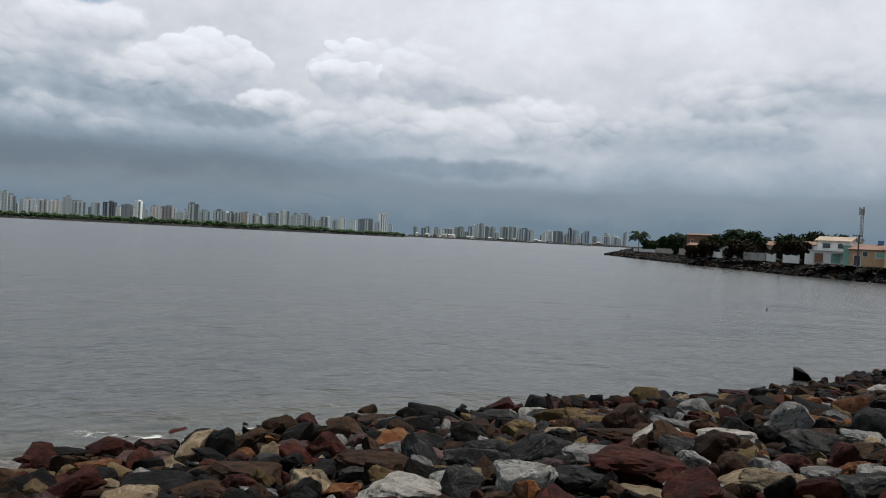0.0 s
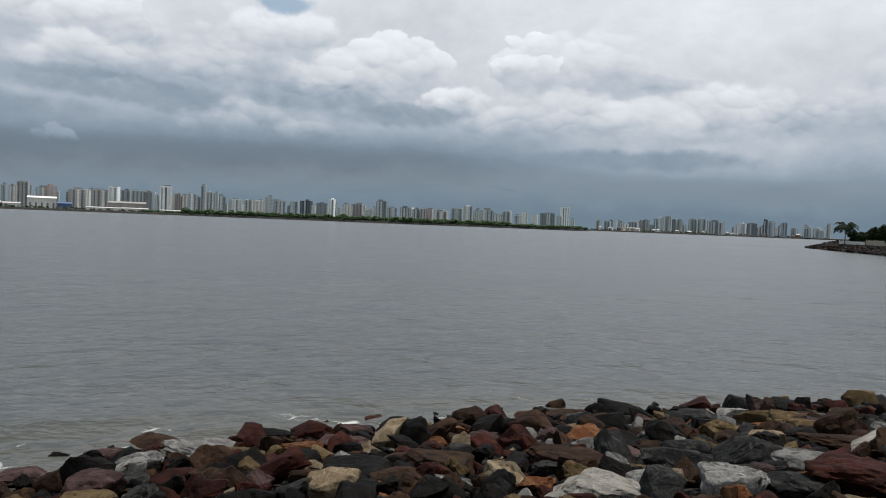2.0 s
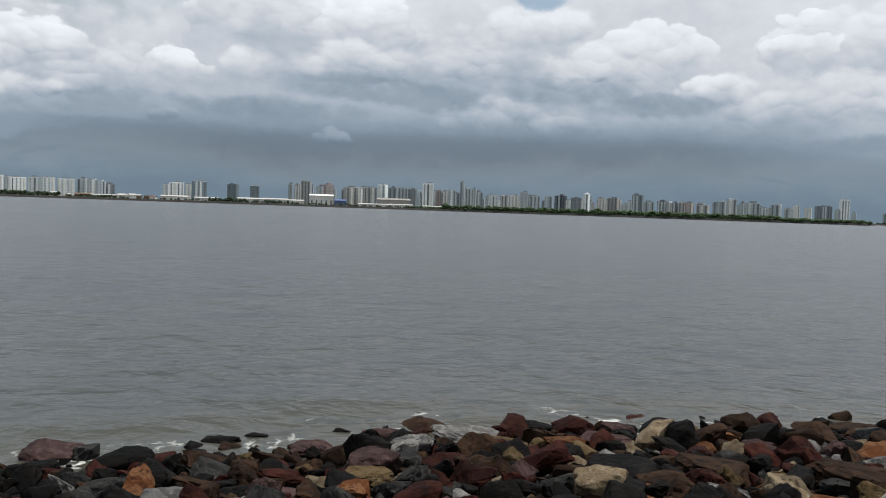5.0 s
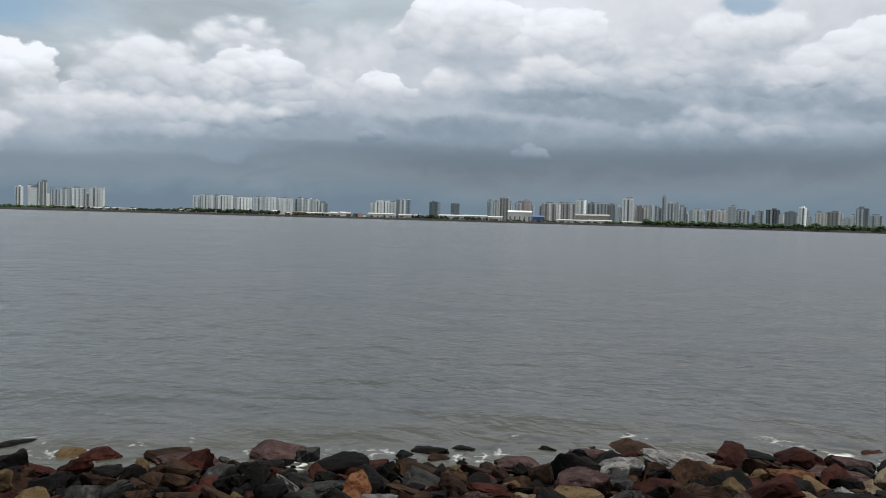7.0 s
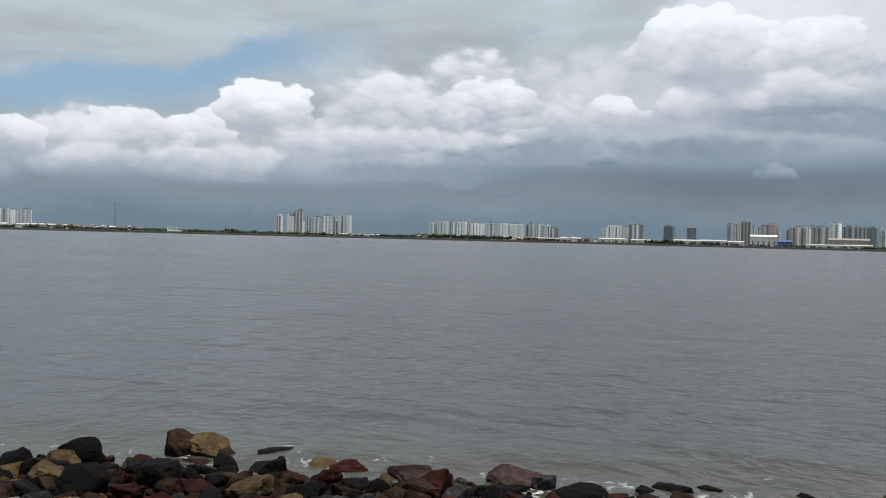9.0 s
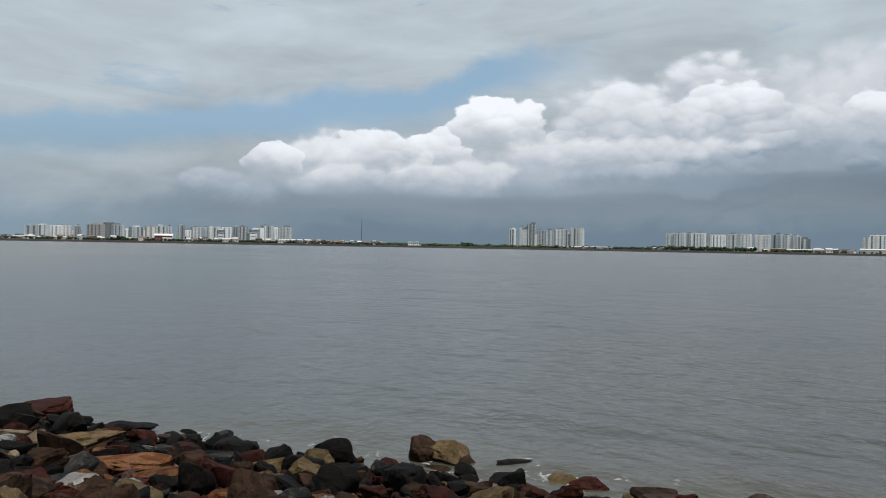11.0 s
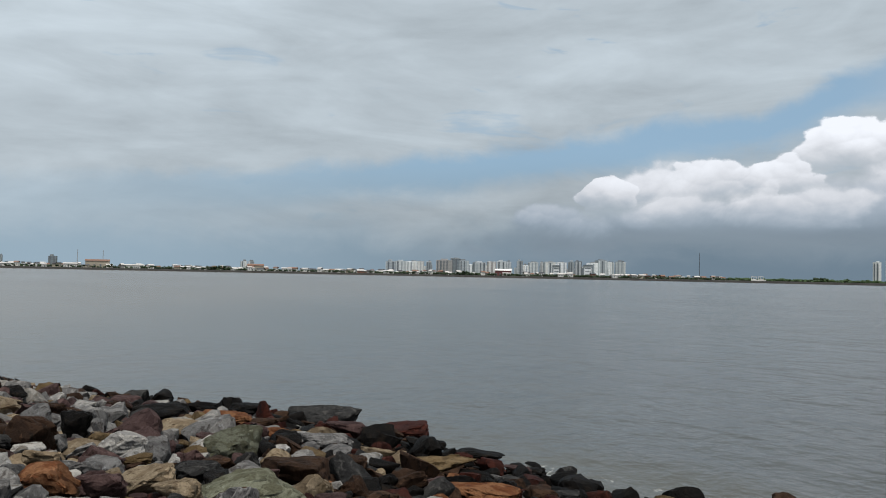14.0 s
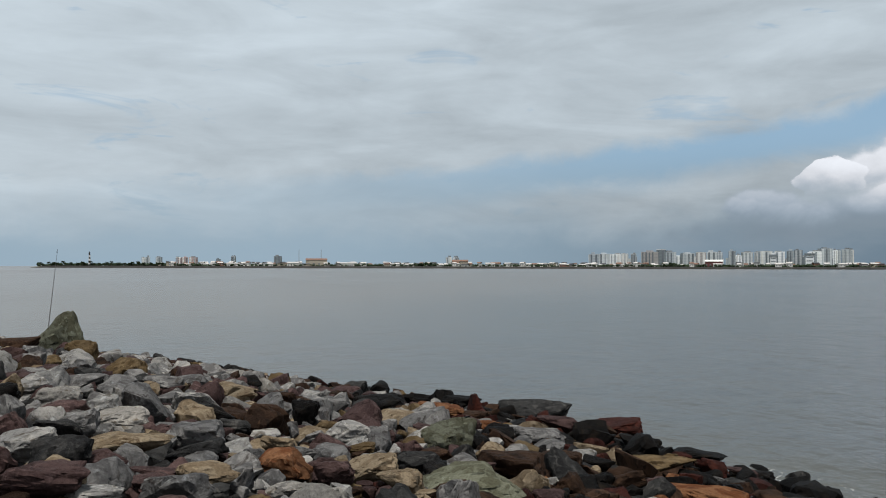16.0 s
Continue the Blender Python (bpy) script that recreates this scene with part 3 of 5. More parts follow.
def boulder(colour, x, y, wide, deep, high, turn, mesh=None, label=""):
    i = len(taken)
    rnd = random.Random(i * 7 + 1)
    ob = new("boulder", mesh or FINE[i % len(FINE)])
    z = max(float(land(x, y)[0]), -0.25) + 0.16 * max(0.0, 1 - abs(float(inland(x, y)[0])) / 4)
    ob.matrix_world = pose(x, y, z - 0.16 * high, rnd.uniform(-7, 7), rnd.uniform(-7, 7), turn + rnd.choice((0, 0, 180)) + rnd.uniform(-9, 9)) @ Matrix.Diagonal((wide * 1.12, deep * 1.12, high * 1.05, 1))
    set_stone(ob, colour)
    taken.append((x, y, 0.5 * (wide + deep) / 2))
    return tagged(ob, label or WORDS[colour], "boulder", "boulders of the river revetment")


boulder("red", -6.26, 15.76, 0.83, 0.63, 0.41, 21)
boulder("black", -6.90, 15.51, 0.64, 0.54, 0.24, 23)
boulder("purple", -5.40, 15.98, 0.67, 0.53, 0.30, 18)
boulder("black", -4.69, 16.86, 0.94, 0.80, 0.26, 15)
boulder("black", -3.76, 13.93, 0.68, 0.58, 0.29, 15)
boulder("orange", -5.59, 13.60, 0.69, 0.50, 0.25, 22)
boulder("purple", -5.10, 14.38, 0.88, 0.62, 0.25, 19)
boulder("black", -3.64, 10.86, 0.95, 0.86, 0.30, 18)
boulder("brown", -2.90, 10.40, 0.75, 0.57, 0.22, 15)
boulder("grey", -2.04, 9.91, 0.55, 0.42, 0.17, 11)
boulder("brown", -2.63, 11.55, 0.93, 0.89, 0.26, 12)
boulder("tan", -1.45, 9.84, 0.54, 0.44, 0.30, 8)
boulder("brown", -0.71, 11.25, 1.14, 1.03, 0.32, 3)
boulder("white", -0.35, 8.92, 0.96, 0.79, 0.27, 2)
boulder("brown", -1.36, 19.20, 0.93, 0.80, 0.28, 4)
boulder("black", -0.14, 20.06, 1.20, 0.88, 0.40, 0)
boulder("purple", -0.69, 14.80, 0.56, 0.48, 0.23, 2)
boulder("ochre", -6.52, 13.12, 0.74, 0.68, 0.21, 26)
boulder("purple", -2.43, 14.73, 0.62, 0.51, 0.26, 9)
boulder("slate", 0.55, 10.23, 0.85, 0.75, 0.42, -3)
boulder("slate", 1.43, 10.65, 0.91, 0.79, 0.46, -7)
boulder("pale", 0.97, 8.43, 0.61, 0.43, 0.41, -6)
boulder("grey", 2.07, 10.48, 0.92, 0.82, 0.26, -11)
boulder("slate", 1.62, 8.57, 0.70, 0.59, 0.25, -10)
boulder("white", 2.06, 8.72, 0.49, 0.38, 0.25, -13)
boulder("brown", 2.92, 12.81, 1.01, 0.72, 0.28, -12)
boulder("red", 2.23, 8.80, 0.97, 0.89, 0.38, -14)
boulder("pale", 3.04, 9.43, 0.38, 0.31, 0.25, -17)
boulder("white", 2.57, 8.00, 0.49, 0.43, 0.20, -17)
boulder("white", 3.35, 12.23, 0.68, 0.63, 0.32, -15)
boulder("grey", 4.00, 13.83, 0.62, 0.55, 0.33, -16)
boulder("ochre", 3.14, 17.42, 0.79, 0.74, 0.33, -10)
boulder("ochre", 3.02, 15.36, 0.87, 0.70, 0.32, -11)
boulder("slate", 1.52, 18.43, 1.06, 0.95, 0.32, -4)
boulder("white", 4.18, 11.63, 0.75, 0.61, 0.29, -19)
boulder("slate", 4.54, 9.66, 0.72, 0.67, 0.38, -25)
boulder("pale", 5.62, 10.61, 0.52, 0.47, 0.22, -27)
boulder("pale", 4.22, 7.76, 0.28, 0.20, 0.20, -28)
boulder("tan", 3.25, 7.67, 0.56, 0.41, 0.19, -22)
boulder("grey", 3.87, 8.07, 0.37, 0.28, 0.16, -25)
boulder("red", 3.88, 8.76, 0.40, 0.37, 0.22, -23)
boulder("tan", 2.00, 7.75, 0.47, 0.38, 0.13, -14)
boulder("orange", 6.10, 13.32, 1.01, 0.87, 0.28, -24)
boulder("slate", 5.94, 13.95, 0.60, 0.46, 0.31, -23)
boulder("pale", 0.26, 9.56, 0.56, 0.46, 0.21, -1)
boulder("purple", 9.30, 25.10, 1.05, 0.84, 0.36, -20)
boulder("black", 3.99, 22.51, 0.78, 0.62, 0.31, -10)
boulder("purple", -13.04, 8.79, 0.99, 0.84, 0.28, 55)
boulder("red", -15.00, 6.30, 0.68, 0.58, 0.26, 66)
boulder("ochre", -15.32, 5.86, 0.55, 0.51, 0.21, 68)
boulder("brown", -14.09, 7.15, 0.80, 0.70, 0.23, 62)
boulder("black", -15.16, 4.88, 0.50, 0.47, 0.39, 71)
boulder("purple", -13.53, 7.27, 1.15, 1.05, 0.32, 61)
boulder("black", -13.82, 9.19, 0.47, 0.44, 0.13, 55)
boulder("black", -13.44, 9.42, 0.43, 0.38, 0.12, 54)
boulder("black", -11.31, 11.04, 0.70, 0.52, 0.20, 44)
boulder("red", -11.15, 9.52, 0.55, 0.50, 0.21, 48)
boulder("black", -12.30, 8.06, 0.55, 0.51, 0.21, 55)
boulder("black", -12.97, 5.55, 0.45, 0.42, 0.27, 66)
boulder("black", -16.69, 5.48, 0.80, 0.67, 0.22, 71)
boulder("brown", -8.88, 14.20, 0.83, 0.73, 0.25, 30)
boulder("purple", -9.05, 13.00, 0.68, 0.51, 0.30, 33)
boulder("grey", -7.71, 11.94, 0.71, 0.65, 0.39, 31)
boulder("purple", -7.28, 10.17, 0.83, 0.70, 0.41, 33)
boulder("red", -7.88, 14.58, 0.51, 0.39, 0.19, 26)
boulder("grey", -7.64, 13.64, 1.20, 0.86, 0.34, 27)
boulder("ochre", -7.04, 9.64, 0.70, 0.64, 0.20, 34)
boulder("black", -11.15, 11.79, 0.46, 0.44, 0.14, 42)
boulder("black", -11.23, 12.42, 0.46, 0.33, 0.13, 40)
boulder("black", -9.84, 13.44, 0.36, 0.32, 0.10, 34)
boulder("purple", -6.42, 12.96, 0.55, 0.44, 0.17, 24)
boulder("ochre", -5.95, 11.28, 0.48, 0.36, 0.20, 25)
boulder("red", -8.08, 9.00, 0.65, 0.50, 0.25, 40)
boulder("purple", -9.42, 11.44, 0.85, 0.75, 0.24, 38)
boulder("red", -23.26, -4.96, 1.57, 1.44, 0.44, -257)
boulder("slate", -24.04, -7.37, 2.08, 1.48, 0.58, -252)
boulder("grey", -17.67, -5.20, 1.01, 0.86, 0.39, -252)
boulder("purple", -21.05, -5.78, 0.97, 0.69, 0.42, -253)
boulder("black", -23.10, -9.18, 1.00, 0.88, 0.41, -247)
boulder("olive", -13.58, -5.41, 0.89, 0.70, 0.54, -246)
boulder("grey", -11.20, -4.12, 0.67, 0.61, 0.31, -247)
boulder("brown", -20.63, -7.82, 0.80, 0.75, 0.22, -247)
boulder("orange", -20.25, -8.63, 1.16, 0.95, 0.32, -245)
boulder("orange", -17.77, -6.36, 0.52, 0.50, 0.29, -248)
boulder("ochre", -17.12, -2.80, 1.32, 1.03, 0.37, -259)
boulder("orange", -14.51, -1.64, 1.11, 0.80, 0.31, -262)
boulder("black", -21.25, -3.62, 0.57, 0.49, 0.28, -259)
boulder("black", -20.40, -2.45, 1.22, 0.87, 0.36, -262)
boulder("olive", -10.17, -3.75, 1.19, 0.89, 0.33, -247)
boulder("brown", -13.71, -3.28, 0.56, 0.45, 0.31, -255)
boulder("brown", -11.97, -3.84, 0.84, 0.71, 0.45, -250)
boulder("purple", -14.29, -2.42, 0.52, 0.38, 0.27, -259)
boulder("orange", -13.58, -1.03, 0.87, 0.62, 0.25, -265)
boulder("ochre", -14.89, -4.71, 0.64, 0.59, 0.25, -250)
boulder("brown", -13.84, -3.75, 0.70, 0.55, 0.41, -253)
boulder("brown", -11.79, -2.50, 0.64, 0.61, 0.18, -256)
boulder("black", -19.47, -1.04, 0.46, 0.43, 0.25, -266)
boulder("purple", -19.16, -1.39, 0.59, 0.47, 0.24, -265)
boulder("olive", -19.3, -20.7, 1.60, 1.30, 1.50, -221, POINTED, "tall pointed greenish grey boulder above the other stones")
boulder("ochre", -17.00, -17.15, 0.70, 0.58, 0.63, -222)
boulder("ochre", -14.19, -12.87, 0.73, 0.63, 0.41, -225)
boulder("brown", -16.24, -18.58, 1.00, 0.85, 0.42, -218)
boulder("white", -9.16, -8.98, 0.52, 0.44, 0.28, -221)
boulder("purple", -8.24, -7.85, 0.53, 0.45, 0.27, -221)
boulder("grey", -10.99, -10.63, 0.70, 0.65, 0.23, -222)
boulder("pale", -8.74, -7.88, 0.47, 0.39, 0.35, -223)
boulder("white", -8.72, -7.57, 0.70, 0.56, 0.24, -224)
boulder("tan", -7.46, -6.16, 0.84, 0.74, 0.27, -225)
boulder("purple", -6.72, -5.73, 0.45, 0.34, 0.18, -223)
boulder("pale", -11.22, -8.51, 0.66, 0.51, 0.42, -229)
boulder("grey", -8.89, -6.50, 0.54, 0.51, 0.30, -229)
boulder("slate", -8.26, -5.98, 0.59, 0.49, 0.16, -229)
boulder("tan", -7.16, -4.96, 0.49, 0.41, 0.23, -230)
boulder("orange", -8.45, -5.02, 0.53, 0.38, 0.28, -235)
boulder("pale", -6.47, -6.32, 0.44, 0.35, 0.28, -219)
boulder("slate", -6.48, -5.86, 0.47, 0.40, 0.30, -221)
boulder("purple", -5.65, -5.17, 0.57, 0.40, 0.25, -219)
boulder("purple", -6.88, -5.25, 0.40, 0.34, 0.11, -226)
boulder("purple", -6.64, -4.94, 0.45, 0.39, 0.13, -227)
boulder("grey", -13.48, -11.25, 0.67, 0.48, 0.26, -227)
boulder("tan", -14.61, -10.52, 0.89, 0.76, 0.30, -231)
boulder("black", -12.85, -7.71, 0.42, 0.34, 0.42, -236)
boulder("slate", -10.41, -7.23, 0.43, 0.37, 0.17, -231)
boulder("brown", -14.49, -9.28, 0.48, 0.38, 0.31, -235)
boulder("brown", -12.14, -7.76, 0.47, 0.41, 0.32, -234)
boulder("slate", -6.77, -4.58, 0.27, 0.24, 0.14, -230)
boulder("pale", -5.91, -4.91, 0.37, 0.26, 0.11, -223)
boulder("white", -7.63, -4.32, 0.55, 0.39, 0.19, -236)
boulder("pale", -9.67, -10.13, 0.48, 0.42, 0.27, -219)
boulder("purple", -9.09, -9.85, 0.22, 0.21, 0.22, -218)
boulder("tan", -9.80, -6.10, 0.37, 0.28, 0.17, -234)
boulder("black", -16.84, -11.78, 0.48, 0.39, 0.35, -232)
boulder("grey", -8.44, -5.45, 0.24, 0.20, 0.19, -232)
boulder("pale", -11.90, -6.36, 0.77, 0.60, 0.34, -239)
boulder("tan", -9.55, -4.64, 0.56, 0.44, 0.27, -241)
boulder("purple", -10.17, -5.59, 0.51, 0.40, 0.17, -238)
boulder("purple", -8.67, -4.58, 0.39, 0.31, 0.26, -238)
boulder("tan", -8.99, -3.98, 0.45, 0.38, 0.30, -243)
boulder("black", -17.80, -9.03, 0.98, 0.76, 0.35, -241)
boulder("black", -21.84, -9.98, 0.72, 0.57, 0.36, -244)
boulder("tan", -15.57, -7.46, 0.86, 0.77, 0.26, -242)
boulder("purple", -11.22, -4.11, 0.56, 0.40, 0.23, -248)
boulder("slate", -10.81, -4.67, 0.52, 0.44, 0.25, -244)
boulder("brown", -11.64, -4.81, 0.43, 0.38, 0.23, -245)
boulder("tan", -8.97, -3.79, 0.36, 0.28, 0.12, -244)
boulder("ochre", -11.01, -5.61, 0.37, 0.28, 0.15, -240)
boulder("purple", -21.96, -12.30, 0.79, 0.71, 0.27, -239)

boulder("ochre", -17.25, 4.22, 1.0, 0.85, 0.52, -2, FINE[8], "sandy brown boulder standing alone in the shallow water")
boulder("brown", -17.40, 3.72, 0.62, 0.6, 0.58, 30, FINE[14], "dark brown boulder leaning on a sandy one")

# the rest of the slope: dart-thrown stones in three sizes
rnd = random.Random(42)
cells = {}


def free(x, y, r, k):
    cx, cy = int(x // 1.5), int(y // 1.5)
    for i in range(cx - 1, cx + 2):
        for j in range(cy - 1, cy + 2):
            for (a, b, c) in cells.get((i, j), ()):
                if (a - x) ** 2 + (b - y) ** 2 < (k * (c + r)) ** 2:
                    return False
    return True


for x, y, r in taken:
    cells.setdefault((int(x // 1.5), int(y // 1.5)), []).append((x, y, r))
WET = ["black"] * 15 + ["red"] * 5 + ["brown"] * 7 + ["ochre"] + ["slate"] * 2
DRY_A = ["brown"] * 10 + ["purple"] * 2 + ["slate"] * 4 + ["black"] * 11 + ["red"] * 6 + ["tan"] * 3 + ["grey"] * 2 + ["ochre"] * 2 + ["orange"] * 2 + ["pale"]
DRY_B = ["grey"] * 9 + ["pale"] * 5 + ["slate"] * 2 + ["purple"] * 7 + ["tan"] * 4 + ["brown"] * 3 + ["black"] + ["white"] + ["ochre"]
fill = []
for radius, tries, k, reach in ((0.29, 7000, 0.84, 50), (0.19, 42000, 0.82, 46), (0.11, 70000, 0.80, 26)):
    for _ in range(tries):
        a, d = rnd.uniform(-46, 152), math.sqrt(rnd.uniform(4.0 ** 2, reach ** 2))
        p = polar(a, d)
        r = radius * rnd.uniform(0.75, 1.3) * min(1.0, 0.66 + 0.34 * max(0.0, d - 6.0) / 8.0)
        fill.append((p.x - 0.7, p.y, r, k, a))
fx, fy = np.array([q[0] for q in fill]), np.array([q[1] for q in fill])
fd = inland(fx, fy)
stones = []
for (x, y, r, k, a), d in zip(fill, fd):
    if -0.5 < d < 15.5 and (d > 0.9 or (d > 0.1 and rnd.random() < 0.25) or rnd.random() < 0.05) and math.hypot(x + 0.7, y) > 3.6 and free(x, y, r, k):
        cells.setdefault((int(x // 1.5), int(y // 1.5)), []).append((x, y, r))
        wet = d + rnd.uniform(-1.2, 1.2) < (3.6 if 20 < a < 92 else 2.6)
        colour = rnd.choice(WET if wet else DRY_B if a + rnd.uniform(-7, 7) > 113 else DRY_A)
        stones.append((x, y, r, d, colour))


def stone_pose(x, y, r, d):
    z = max(float(land(x, y)[0]), -0.3)
    s = 2.15 * r
    z += 0.18 * max(0.0, 1 - abs(d) / 4) - 0.10 * min(1.0, max(0.0, (-y - 4) / 6))
    drop = 0.05 if r < 0.15 else 0.0
    return (pose(x, y, z - 0.20 * s - drop + rnd.uniform(-0.09, 0.07), rnd.uniform(-28, 28), rnd.uniform(-28, 28), rnd.uniform(0, 360))
            @ Matrix.Diagonal((s * rnd.uniform(0.95, 1.45), s * rnd.uniform(0.7, 1.0), s * rnd.uniform(0.4, 0.9), 1)))


revetment = tagged(new("revetment"), "loose quarried stones in mixed colours sloping into water", "revetment", kind="structure")
stones.sort(key=lambda q: math.hypot(q[0] + 0.7, q[1]) * (0.75 if q[2] > 0.25 else 1.2))
for q in stones[:300]:
    ob = new("rock", SMALL[rnd.randrange(len(SMALL))])
    ob.matrix_world = stone_pose(*q[:4])
    ob.parent = revetment
    set_stone(ob, q[4])


def heap(name, items, meshes, poses, parent=None):
    """Many stones joined into one mesh, each with its own colour slot."""
    keys = sorted(STONE)
    vs, fs, ms, base = [], [], [], 0
    shapes = []
    for me in meshes:
        co = np.empty(len(me.vertices) * 3)
        me.vertices.foreach_get("co", co)
        shapes.append((co.reshape(-1, 3), np.array([p.vertices[:] for p in me.polygons])))
    for i, (q, m) in enumerate(zip(items, poses)):
        co, tri = shapes[i % len(shapes)]
        mm = np.array(m)
        vs.append(co @ mm[:3, :3].T + mm[:3, 3])
        fs.append(tri + base)
        ms.append(np.full(len(tri), keys.index(q)))
        base += len(co)
    me = bpy.data.meshes.new(name)
    me.from_pydata(np.concatenate(vs).tolist(), [], np.concatenate(fs).tolist())
    for k in keys:
        me.materials.append(STONE[k])
    me.polygons.foreach_set("material_index", np.concatenate(ms).astype(np.int32))
    me.shade_smooth()
    me.set_sharp_from_angle(angle=radians(26))
    me.update()
    ob = new(name, me)
    ob.parent = parent
    return ob


LOW = [stone_mesh("rock", 131 + i, 2, 0.08, 1) for i in range(18)]
rest = stones[300:]
near_rest = [q for q in rest if math.hypot(q[0] + 0.7, q[1]) < 15 and q[2] > 0.13]
far_rest = [q for q in rest if not (math.hypot(q[0] + 0.7, q[1]) < 15 and q[2] > 0.13)]
for name, group, shapes in (("loose_rocks", near_rest, SMALL), ("small_rocks", far_rest, LOW)):
    tagged(heap(name, [q[4] for q in group], shapes, [stone_pose(*q[:4]) for q in group], revetment), "mixed broken stones filling the slope", kind="stuff")

# fishing rod wedged behind the pointed boulder
rod = tagged(new("fishing_rod"), "long thin fishing rod standing upright in the stones", "fishing rod")
ROD_A, ROD_B = Vector((-1.53, -0.24, 0)) + polar(139.7, 28.6, 1.75), Vector((-1.53, -0.24, 0)) + polar(139.1, 28.8, 4.85)
handle_end = ROD_A.lerp(ROD_B, 0.16)
bm = bmesh.new()
tube(bm, ROD_A, handle_end, 0.022, 0.018)
part("grip", bm, BLACK_PAINT, rod)
bm = bmesh.new()
tube(bm, handle_end, ROD_A.lerp(ROD_B, 0.6), 0.014, 0.009)
tube(bm, ROD_A.lerp(ROD_B, 0.6), ROD_B, 0.009, 0.004)
blank = part("blank", bm, CARBON, rod)
for k in (0.35, 0.55, 0.72, 0.86, 0.97):
    bm = bmesh.new()
    c = ROD_A.lerp(ROD_B, k)
    tube(bm, c + Vector((0.015, 0.015, -0.006)), c + Vector((0.035, 0.02, 0.008)), 0.014, 0.014)
    part("line_guide", bm, DARK_METAL, blank)

# ---------------------------------------------------------------- headland with houses
rnd = random.Random(7)
items, poses = [], []
hx, hy = np.array([rnd.uniform(66, 104) for _ in range(9000)]), np.array([rnd.uniform(118, 398) for _ in range(9000)])
hd = inland(hx, hy)
for x, y, d in zip(hx, hy, hd):
    if -0.4 < d < 11.5 and not (y > 376 and d > 9):
        s = rnd.uniform(0.7, 1.5) * (1.0 if y < 260 else 1.25)
        z = max(0.26 * d - 0.2, -0.3)
        items.append(rnd.choice(["black"] * 9 + ["brown"] * 4 + ["slate"] * 4 + ["purple"] + (["grey"] if d > 5 else ["black"])))
        poses.append(pose(x, y, min(z, 2.7) - 0.15 * s, rnd.uniform(-20, 20), rnd.uniform(-20, 20), rnd.uniform(0, 360)) @ Matrix.Diagonal((s * 1.2, s, s * 0.8, 1)))
tagged(heap("headland_rocks", items, LOW, poses), "dark stone revetment along the headland shore", "revetment", kind="stuff")


def gable(bm, x0, x1, y0, y1, z0, rise, over=0.35, thick=0.16):
    """A pitched roof with eaves; the ridge runs along x."""
    ym = (y0 + y1) / 2
    for ys in (y0 - over, y1 + over):
        a = [(x0 - over, ys, z0), (x1 + over, ys, z0), (x1 + over, ym, z0 + rise), (x0 - over, ym, z0 + rise)]
        low = [bm.verts.new(p) for p in a]
        high = [bm.verts.new((p[0], p[1], p[2] + thick)) for p in a]
        for q in ((0, 1, 2, 3),):
            bm.faces.new([low[i] for i in q])
            bm.faces.new([high[i] for i in reversed(q)])
        for i in range(4):
            j = (i + 1) % 4
            bm.faces.new((low[i], high[i], high[j], low[j]))
    bmesh.ops.recalc_face_normals(bm, faces=bm.faces)
    return bm


def gable_wall(bm, x0, x1, y0, y1, z0, z1, rise):
    """Walls with a gable at each end."""
    ym = (y0 + y1) / 2
    prof = [(y0, z0), (y1, z0), (y1, z1), (ym, z1 + rise), (y0, z1)]
    a, b = [bm.verts.new((x0, y, z)) for y, z in prof], [bm.verts.new((x1, y, z)) for y, z in prof]
    bm.faces.new(a)
    bm.faces.new(list(reversed(b)))
    for i in range(5):
        j = (i + 1) % 5
        bm.faces.new((a[i], b[i], b[j], a[j]))
    bmesh.ops.recalc_face_normals(bm, faces=bm.faces)
    return bm


def opening(parent, name, x, z, w, h, y, mat=None, lit=PLASTER_WHITE):
    """A window or door in a wall that faces -y at y: a sunk dark pane with a frame and sill."""
    bm = bmesh.new()
    t = 0.09
    for a in ((x - w / 2 - t, x + w / 2 + t, z + h, z + h + t), (x - w / 2 - t, x + w / 2 + t, z - t, z), (x - w / 2 - t, x - w / 2, z, z + h), (x + w / 2, x + w / 2 + t, z, z + h)):
        box(bm, a[0], a[1], y - 0.07, y + 0.05, a[2], a[3])
    fr = part(name, bm, lit, parent)
    part("pane", boxed(x - w / 2, x + w / 2, y - 0.03, y + 0.04, z, z + h), mat or DARK_GLASS, fr)
    return fr


def face_camera(ob, a, d, z=2.7, swing=0.0):
    p = polar(a, d, z)
    ob.matrix_world = pose(p.x, p.y, p.z, 0, 0, a + swing)
    return ob


